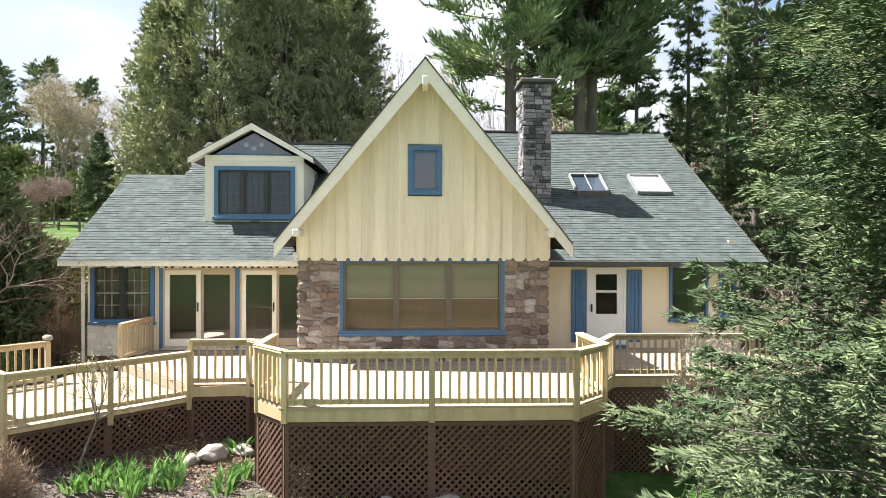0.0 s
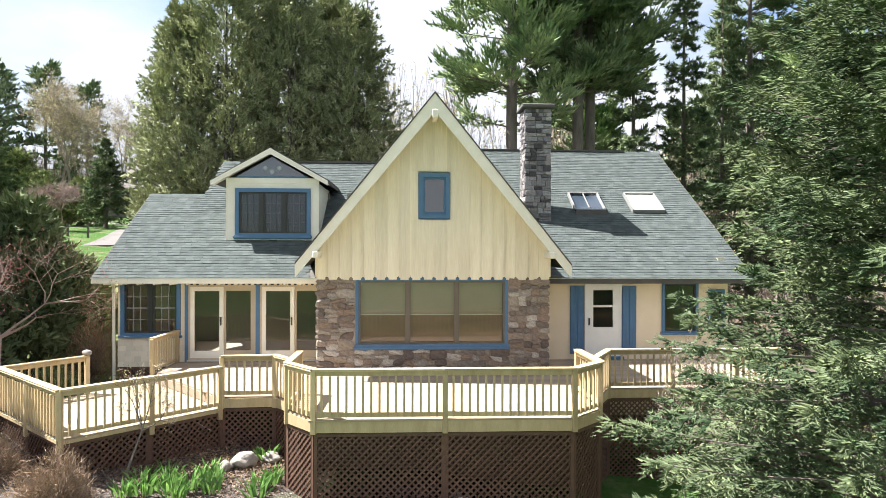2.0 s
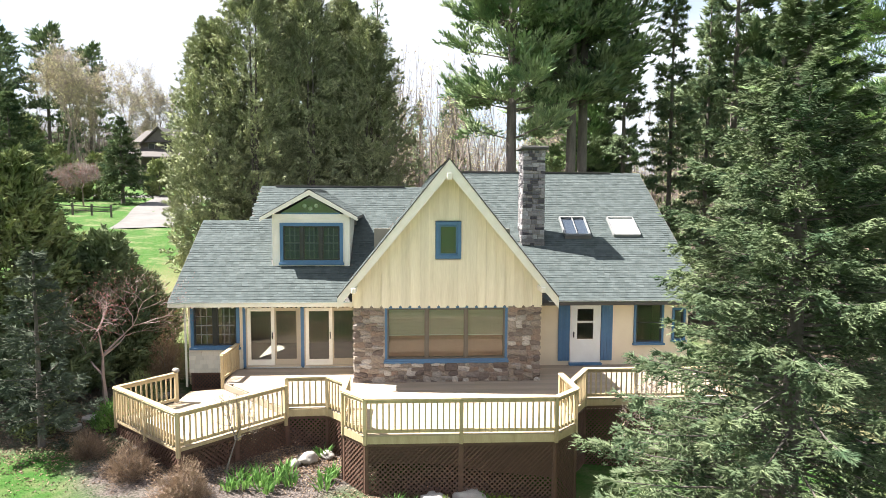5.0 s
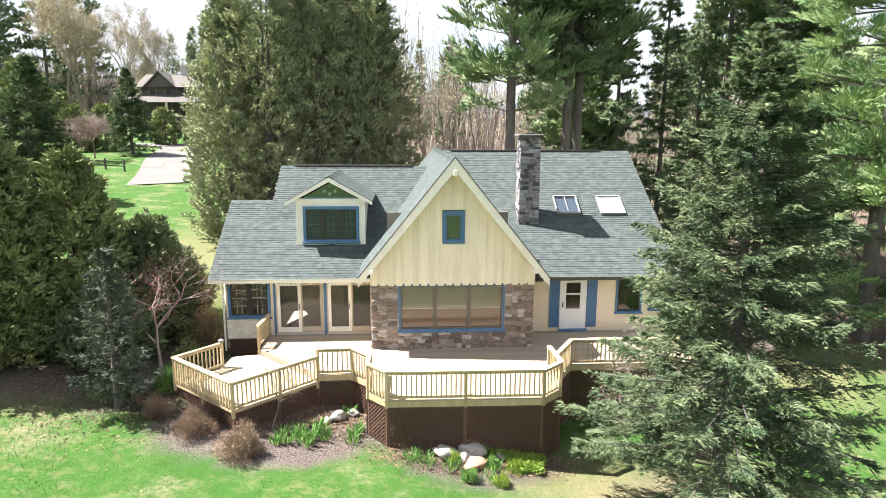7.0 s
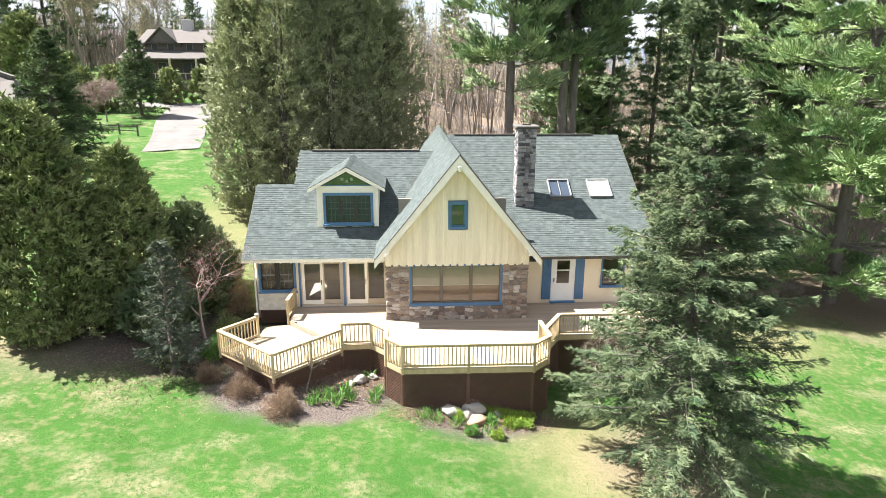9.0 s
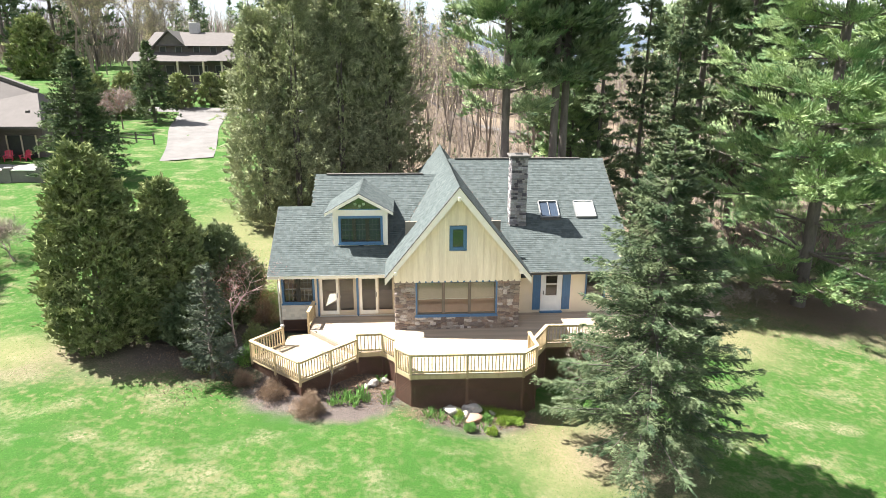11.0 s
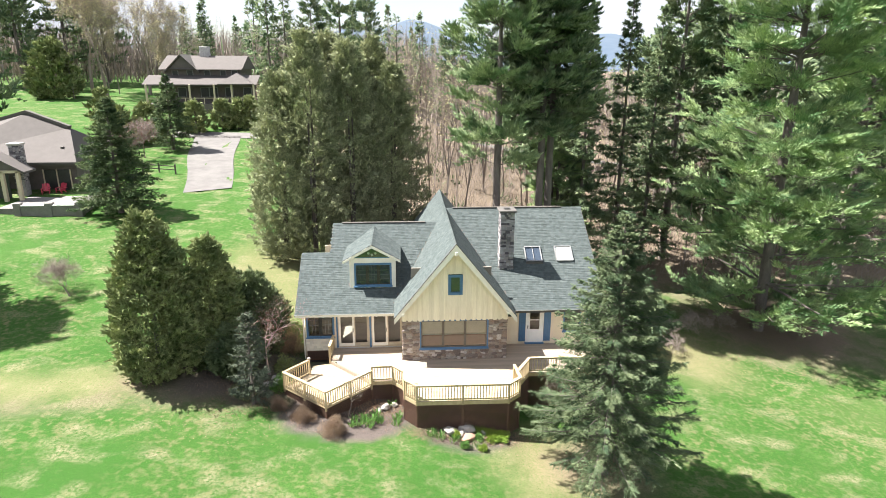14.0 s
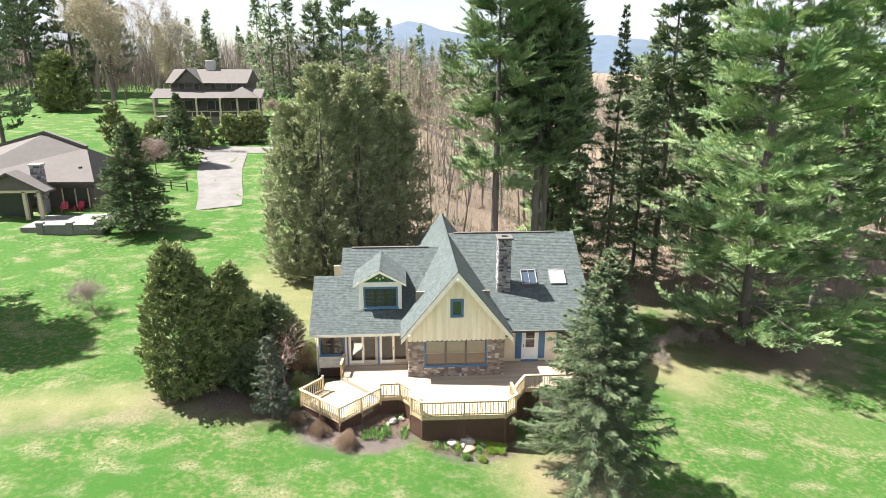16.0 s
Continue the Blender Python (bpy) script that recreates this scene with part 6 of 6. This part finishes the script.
# the large brown house far behind
fz = 9.9
far = empty("far_house", -37, 100, fz, "large dark brown shingled house with verandah", "house")
far.matrix_basis = pose(0, 0, 0)
part("wall", boxes((-44.3, -31.2, 101, 110, 8.5, 16.4)), GREY_WALL, far)
part("roof", prism([(-45.2, 100, 16.2), (-45.2, 105.5, 18.6), (-45.2, 111, 16.2)], (14.6, 0, 0)), TAN_ROOF, far)
part("cross_gable", prism([(-43.6, 100.4, 16.1), (-41.2, 100.4, 18.4), (-38.8, 100.4, 16.1)], (0, 6, 0)), GREY_WALL, far)
for a, b in (((-44.2, 15.9), (-41.2, 18.75)), ((-41.2, 18.75), (-38.2, 15.9))):
    part("gable_roof", prism([(a[0], 100, a[1]), (b[0], 100, b[1]), (b[0], 100, b[1] - 0.25), (a[0], 100, a[1] - 0.25)], (0, 6.5, 0)), ROOF_EDGE, far)
part("verandah_roof", prism([(-47.3, 97.4, 13.7), (-47.3, 101, 15.2), (-47.3, 101, 14.9), (-47.3, 97.4, 13.5)], (19.6, 0, 0)), TAN_ROOF, far)
part("pavilion_roof", prism([(-34.5, 96.6, 13.8), (-31.5, 99.4, 15.6), (-28.2, 96.6, 13.8)], (0, 5.5, 0)), TAN_ROOF, far)
part("verandah_floor", boxes((-46.8, -27.8, 97, 101, 8.5, 10.4)), GREY_WALL, far)
part("lower_wall", boxes((-44.3, -28.4, 100.4, 101.0, 10.4, 13.6)), GREY_WALL, far)
for x in (-46.6, -43, -39.2, -35, -32, -28.2):
    part("post", boxes((x - 0.14, x + 0.14, 97.1, 97.4, 10.4, 13.7)), TAUPE, far)
for x in np.arange(-46.4, -28, 1.6):
    part("rail_post", boxes((x - 0.05, x + 0.05, 97.0, 97.1, 10.4, 11.4)), TAUPE, far)
part("rail", boxes((-46.7, -28, 97.0, 97.1, 11.35, 11.45)), TAUPE, far)
part("chimney", boxes((-39.2, -37.6, 105, 106.4, 17, 20.2), bevel=0.05), CHIM_STONE, far)
for x, z in ((-42.6, 14.6), (-40, 14.6), (-37, 14.6), (-34.2, 14.6), (-32.2, 14.6)):
    simple_window(far, x, 100.95, z, 1.1, 1.5)
for x in (-41.5, -37.5, -36, -33.2, -30):
    simple_window(far, x, 100.35, 11.4, 1.5, 1.7)

TERRACE = mat("grey_terrace_stone", (0.2, 0.19, 0.18), (0.13, 0.122, 0.115), 0.9, 1.2, 12, 0.4)

# the tan-roofed neighbour
nb = empty("neighbour_house", -40, 50, 4.6, "low dark house with broad tan roof and stone chimney", "house")
nb.matrix_basis = pose(0, 0, 0)
part("wall", boxes((-47, -35, 47.2, 50, 3.8, 7.95)), GREY_WALL, nb)
part("wall", boxes((-47, -37.4, 50, 58, 3.8, 7.9)), GREY_WALL, nb)
bm = bmesh.new()
vs = [bm.verts.new(p) for p in ((-49, 46, 7.9), (-34.3, 46, 7.9), (-36.9, 51, 10.75), (-41.5, 52, 12.25), (-49, 52, 10.2), (-49, 60, 7.9), (-37, 60, 7.9))]
for q in ((0, 1, 2, 3), (0, 3, 4), (2, 6, 3), (3, 6, 5, 4), (0, 4, 5), (1, 6, 2)):
    bm.faces.new([vs[i] for i in q])
part("roof", bm, TAN_ROOF, nb)
part("fascia", boxes((-49, -34.3, 45.95, 46.0, 7.7, 7.92)), ROOF_EDGE, nb)
part("ridge_board", bar((-36.9, 51, 10.85), (-41.5, 52, 12.35), 0.5, 0.3), ROOF_EDGE, nb)
part("ridge_board", bar((-41.5, 52, 12.35), (-49, 52, 10.3), 0.5, 0.3), ROOF_EDGE, nb)
part("roof_vent", boxes((-36.6, -36.3, 47.9, 48.2, 8.8, 9.2), bevel=0.03), ROOF_EDGE, nb)
part("porch_gable", prism([(-44.0, 43.2, 7.6), (-38.1, 43.2, 7.6), (-41.0, 43.2, 9.2)], (0, 0.15, 0)), GREY_WALL, nb)
for a, b in (((-44.4, 7.5), (-41.0, 9.4)), ((-41.0, 9.4), (-37.6, 7.5))):
    part("porch_roof", prism([(a[0], 42.9, a[1]), (b[0], 42.9, b[1]), (b[0], 42.9, b[1] - 0.2), (a[0], 42.9, a[1] - 0.2)], (0, 2.0, 0)), TAN_ROOF, nb)
for x in (-43.9, -39.8, -38.4):
    part("porch_post", boxes((x - 0.16, x + 0.16, 43.1, 43.4, 3.9, 7.5)), TAUPE, nb)
part("porch_beam", boxes((-44.0, -38.2, 43.1, 43.4, 7.35, 7.6)), TAUPE, nb)
part("porch_screen", boxes((-43.8, -39.9, 44.2, 44.3, 3.9, 7.4)), DARK, nb)
part("patio_door", boxes((-38.2, -35.6, 47.1, 47.2, 4.7, 7.0)), DARK, nb)
for x in (-38.2, -36.9, -35.6):
    part("door_stile", boxes((x - 0.06, x + 0.06, 47.04, 47.1, 4.75, 7.05)), TAUPE, nb)
nch = put("chimney", mesh_of("chimney_core", *box_data(-39.8, -38.9, 45.0, 45.8, 4.2, 9.7), CHIM_STONE), nb, label="grey stone chimney")
for face in range(4):
    def at_stack(u, v, a, b, face=face):
        turn = pose(0, 0, 0, 0, 0, 90 * face)
        return Matrix.Translation((-39.35, 45.4, 0)) @ turn @ pose(u, -0.43, v, 0, stack_rng.uniform(-4, 4), 0) @ Matrix.Diagonal((a, 0.1, b, 1))
    stack_rng = random.Random(face + 60)
    lay(nch, [(-0.47, 0.47, 6.2, 9.68)], GREY_STONES, stack_rng, at_stack, 0.28, 0.5)
part("chimney_cap", boxes((-39.95, -38.75, 44.85, 45.95, 9.7, 9.9), bevel=0.03), CONCRETE, nch)
part("terrace", boxes((-38.6, -31.5, 39.6, 47.1, 3.6, 4.75)), TERRACE, nb)
tw_ = empty("terrace_wall", -34, 39.4, 4.2, "low pale stone terrace wall with piers", "wall")
tw_.matrix_basis = pose(0, 0, 0)
part("wall", boxes((-36.6, -31.1, 39.2, 39.6, 3.6, 5.05), (-31.5, -31.1, 39.6, 45, 3.6, 5.05)), TERRACE, tw_)
for x in (-36.6, -33.9, -31.3):
    part("pier", boxes((x - 0.3, x + 0.3, 39.1, 39.7, 3.6, 5.3), bevel=0.03), TERRACE, tw_)
for x0, x1 in ((-36.2, -34.3), (-33.5, -31.7)):
    part("coping", boxes((x0, x1, 39.1, 39.7, 5.05, 5.13)), WHITE, tw_)


def garden_chair(x, y, z, turn):
    """A slatted garden chair with a fan back and broad arms."""
    c = empty("garden_chair", x, y, z, "red slatted garden chair on the terrace", "chair", "red garden chairs")
    for i in range(5):
        part("back_slat", bar((-0.24 + 0.12 * i, 0.2, 0.35), (-0.27 + 0.135 * i, 0.5, 1.05 - 0.03 * abs(i - 2)), 0.1, 0.025, up=(0, 1, 0)), RED_PLASTIC, c)
    part("seat", bar((0, -0.3, 0.4), (0, 0.25, 0.32), 0.56, 0.03), RED_PLASTIC, c)
    for s in (-1, 1):
        part("arm", boxes((s * 0.33 - 0.07, s * 0.33 + 0.07, -0.35, 0.4, 0.58, 0.61)), RED_PLASTIC, c)
        part("leg", boxes((s * 0.31 - 0.03, s * 0.31 + 0.03, -0.33, -0.25, 0, 0.58)), RED_PLASTIC, c)
        part("leg", bar((s * 0.31, 0.45, 0), (s * 0.31, 0.05, 0.36), 0.05, 0.06, up=(1, 0, 0)), RED_PLASTIC, c)
    c.matrix_basis = pose(x, y, z, 0, 0, turn)
    return c


garden_chair(-37.6, 45.9, 4.75, 20)
garden_chair(-36.3, 46.2, 4.75, -15)
fence = empty("rail_fence", -28, 54, 5.5, "weathered split-rail fence beside the drive", "fence")
fence.matrix_basis = pose(0, 0, 0)
for i in range(4):
    x, y = -27.6 - 1.9 * i, 53.5 + 0.4 * i
    part("fence_post", boxes((x - 0.07, x + 0.07, y - 0.07, y + 0.07, gz(x, y) - 0.1, gz(x, y) + 1.1)), BARK, fence)
    if i:
        for h in (0.45, 0.85):
            part("fence_rail", bar((x, y, gz(x, y) + h), (x + 1.9, y - 0.4, gz(x + 1.9, y - 0.4) + h), 0.06, 0.09), BARK, fence)

# evergreens and shrubs on the far lawn
conifer("lawn_spruce", -28.2, 40.4, 10.4, 4.4, LAWN_DARK, "dark broad spruce beside the neighbour's terrace", 201, branches=230, twigs=26, tuft=12, needle=0.24, width=0.06, twig_len=0.45)
conifer("lawn_spruce", -31.8, 65.5, 9.4, 3.6, LAWN_DARK, "dark spruce beside the driveway", 202, branches=160, twigs=18, tuft=9, needle=0.3, width=0.09, twig_len=0.45)
column_tree("lawn_arborvitae", -70, 113, 10.5, 4.2, YEW, "broad far arborvitae on the upper lawn", 203, n=16000, needle=0.5, width=0.2)
for i, (x, y, h, r) in enumerate(((-29.6, 81.2, 4.2, 1.7), (-27.4, 81.8, 4.2, 1.6), (-25.6, 82.4, 4.6, 1.5), (-32.6, 78.0, 4.4, 1.7), (-36.5, 70, 5.0, 2.2), (-39, 68, 4.6, 2.0), (-45.5, 78, 6.0, 1.8))):
    column_tree("lawn_bush", x, y, h, r, YEW, "dark rounded evergreen by the road", 210 + i, n=6000, needle=0.3, width=0.13, group="evergreens by the road")
for i, (x, y, h, r) in enumerate(((-33.5, 60.5, 4.6, 3.0), (-35.5, 57, 4.2, 2.6), (-24.5, 90, 6.5, 2.0))):
    bare_tree("red_shrub_tree", x, y, h, r, "small bare tree with reddish twigs", 220 + i, RED_BARK, RED_BUD, 4, 0.1, 4, 700, 0.08, 4000, group="red shrub trees", twig_mat=TWIG)
for i, (x, y, h, r) in enumerate(((-62, 117, 25, 8), (-55, 121, 23, 7), (-68, 124, 24, 7), (-50, 126, 19, 6))):
    bare_tree("budding_tree", x, y, h, r, "tall spring tree with pale yellow buds", 230 + i, PALE_BARK, BUD, 4, 0.4, 4, 5000, 0.2, 5000, group="budding trees")

plume_pine("white_pine", -37.6, 21.8, 18, 6.3, PINE, "white pine at the edge of the lawn", 23, branches=120, low=0.15, subs=8, clumps=2, per=16, needle=0.4, width=0.07, tiers=12)

# stands of trees: a few kinds, set out again and again
def place(kinds, x, y, scale, turn):
    return copy_thing(kinds, Matrix.Translation((x, y, gz(x, y))) @ pose(0, 0, 0, 0, 0, turn) @ Matrix.Scale(scale, 4))


far_pines = [plume_pine("wood_pine", 45 + 9 * i, 48 + 6 * i, 24, 5.0, DARK_PINE, "tall dark pine of the wood", 240 + i, branches=72, low=0.15, subs=6, clumps=1, per=7, needle=0.7, width=0.17, tiers=13, blob=0.75, group="wood pines") for i in range(3)]
far_spruces = [conifer("wood_spruce", -12 + 7 * i, 118 + 6 * i, 20, 4.0, DARK_PINE, "pointed dark spruce of the far wood", 250 + i, branches=110, twigs=8, tuft=3, needle=0.65, width=0.28, twig_len=0.5, limbs_drawn=False, group="wood spruces") for i in range(3)]
wood_bare = [bare_tree("wood_tree", 3 + 5 * i, 44 + 3 * i, 15, 2.6, "slim leafless tree of the wood", 260 + i, WOOD_BARK if i % 2 else PALE_BARK, BUD, 3, 0.14, 4, 160, 0.14, 350, group="leafless wood trees", low=0.3, sides=3) for i in range(4)]
rng = random.Random(77)
for i in range(110):
    x, y = rng.uniform(-6, 40), rng.uniform(39, 85)
    place(rng.choice(wood_bare), x, y, rng.uniform(0.7, 1.25), rng.uniform(0, 360))
for i in range(24):
    x, y = rng.uniform(14, 75), rng.uniform(42, 95)
    place(rng.choice(far_pines), x, y, rng.uniform(0.75, 1.1), rng.uniform(0, 360))
for x, y, s in ((-88, 137, 1.25), (-80, 140, 1.3), (-95, 130, 1.2), (-74, 146, 1.2), (-100, 118, 1.2), (-84, 128, 1.1), (-15, 122, 1.0), (-22, 130, 0.9), (-9, 112, 0.85), (7, 100, 0.8), (-60, 60, 0.9), (-57, 70, 0.9)):
    place(far_pines[rng.randrange(3)], x, y, s, rng.uniform(0, 360))
for x, y, s in ((-30, 122, 1.35), (-27, 125, 1.3), (-34, 128, 1.2), (-48, 140, 1.0), (-52, 138, 0.9), (-20, 128, 0.9)):
    place(far_spruces[rng.randrange(3)], x, y, s, rng.uniform(0, 360))
for i in range(110):
    x = rng.uniform(-190, 190)
    y = rng.uniform(135, 230)
    place(rng.choice(far_spruces), x, y, rng.uniform(0.6, 1.0), rng.uniform(0, 360))
for i in range(90):
    x = rng.uniform(-130, 110)
    y = rng.uniform(112, 190) if x < -5 else rng.uniform(88, 170)
    place(rng.choice(wood_bare), x, y, rng.uniform(0.8, 1.25), rng.uniform(0, 360))

# brushwood on the wood's floor and the grey far woods
def upright_stuff(name, label, n, xs, ys, hs, ws, leaf, seed, lean=0.12, keep=None):
    g = np.random.default_rng(seed)
    x, y = g.uniform(*xs, n), g.uniform(*ys, n)
    if keep is not None:
        ok_ = keep(x, y)
        x, y = x[ok_], y[ok_]
    h = g.uniform(*hs, len(x))
    P = np.stack([x, y, terrain_z(x, y) + h * g.random(len(x)) * 0.7], 1)
    D = np.array([0, 0, 1.0]) + g.normal(0, lean, P.shape)
    tagged(put(name, tri_mesh(name, blades(P, D, h, g.uniform(*ws, len(x)), g), leaf)), label, "woods", kind="stuff")


upright_stuff("brushwood", "grey-brown saplings and brush under the trees", 20000, (-6, 60), (36, 92), (0.5, 2.6), (0.02, 0.05), TWIG, 300, 0.5)
upright_stuff("undergrowth", "low green undergrowth in the wood", 7000, (0, 60), (36, 80), (0.3, 0.9), (0.1, 0.25), SPRUCE, 301, 0.6, lambda x, y: np.sin(x * 0.7) + np.sin(y * 0.55 + x * 0.2) > 0.7)
upright_stuff("far_woods", "grey-brown leafless woods along the horizon", 42000, (-190, 170), (128, 215), (4, 11), (0.12, 0.34), TWIG, 302, 0.18, lambda x, y: (y > 140) | (x > -20))
upright_stuff("far_greens", "dark green conifers among the far woods", 9000, (-190, 170), (150, 225), (3, 8), (0.5, 1.3), DARK_PINE, 303, 0.15, lambda x, y: np.sin(x * 0.13) + np.sin(x * 0.31 + y * 0.1) > 0.2)

# distant hills
def hills():
    v, f = [], []
    m = 90
    for i in range(m):
        a = math.radians(-65 + 130 * i / (m - 1))
        hgt = 95 + 45 * math.sin(a * 7 + 1.0) + 25 * math.sin(a * 17 + 2) + 9 * math.sin(a * 41)
        for d, k in ((1500, -20), (1900, hgt * 0.55), (2300, max(hgt, 30)), (2900, -20)):
            v.append((d * math.sin(a), d * math.cos(a), k + 8 * math.sin(i * 1.7 + d)))
    for i in range(m - 1):
        for j in range(3):
            k = i * 4 + j
            f.append((k, k + 4, k + 5, k + 1))
    # distance haze is put into the hills' base colour as dark blue
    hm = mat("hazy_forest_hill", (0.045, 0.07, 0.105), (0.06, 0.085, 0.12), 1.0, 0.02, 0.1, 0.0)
    tagged(put("backdrop", mesh_of("hills", v, f, hm, True)), "wooded hills on the horizon, tinted with haze blue", "hill", kind="structure")


hills()
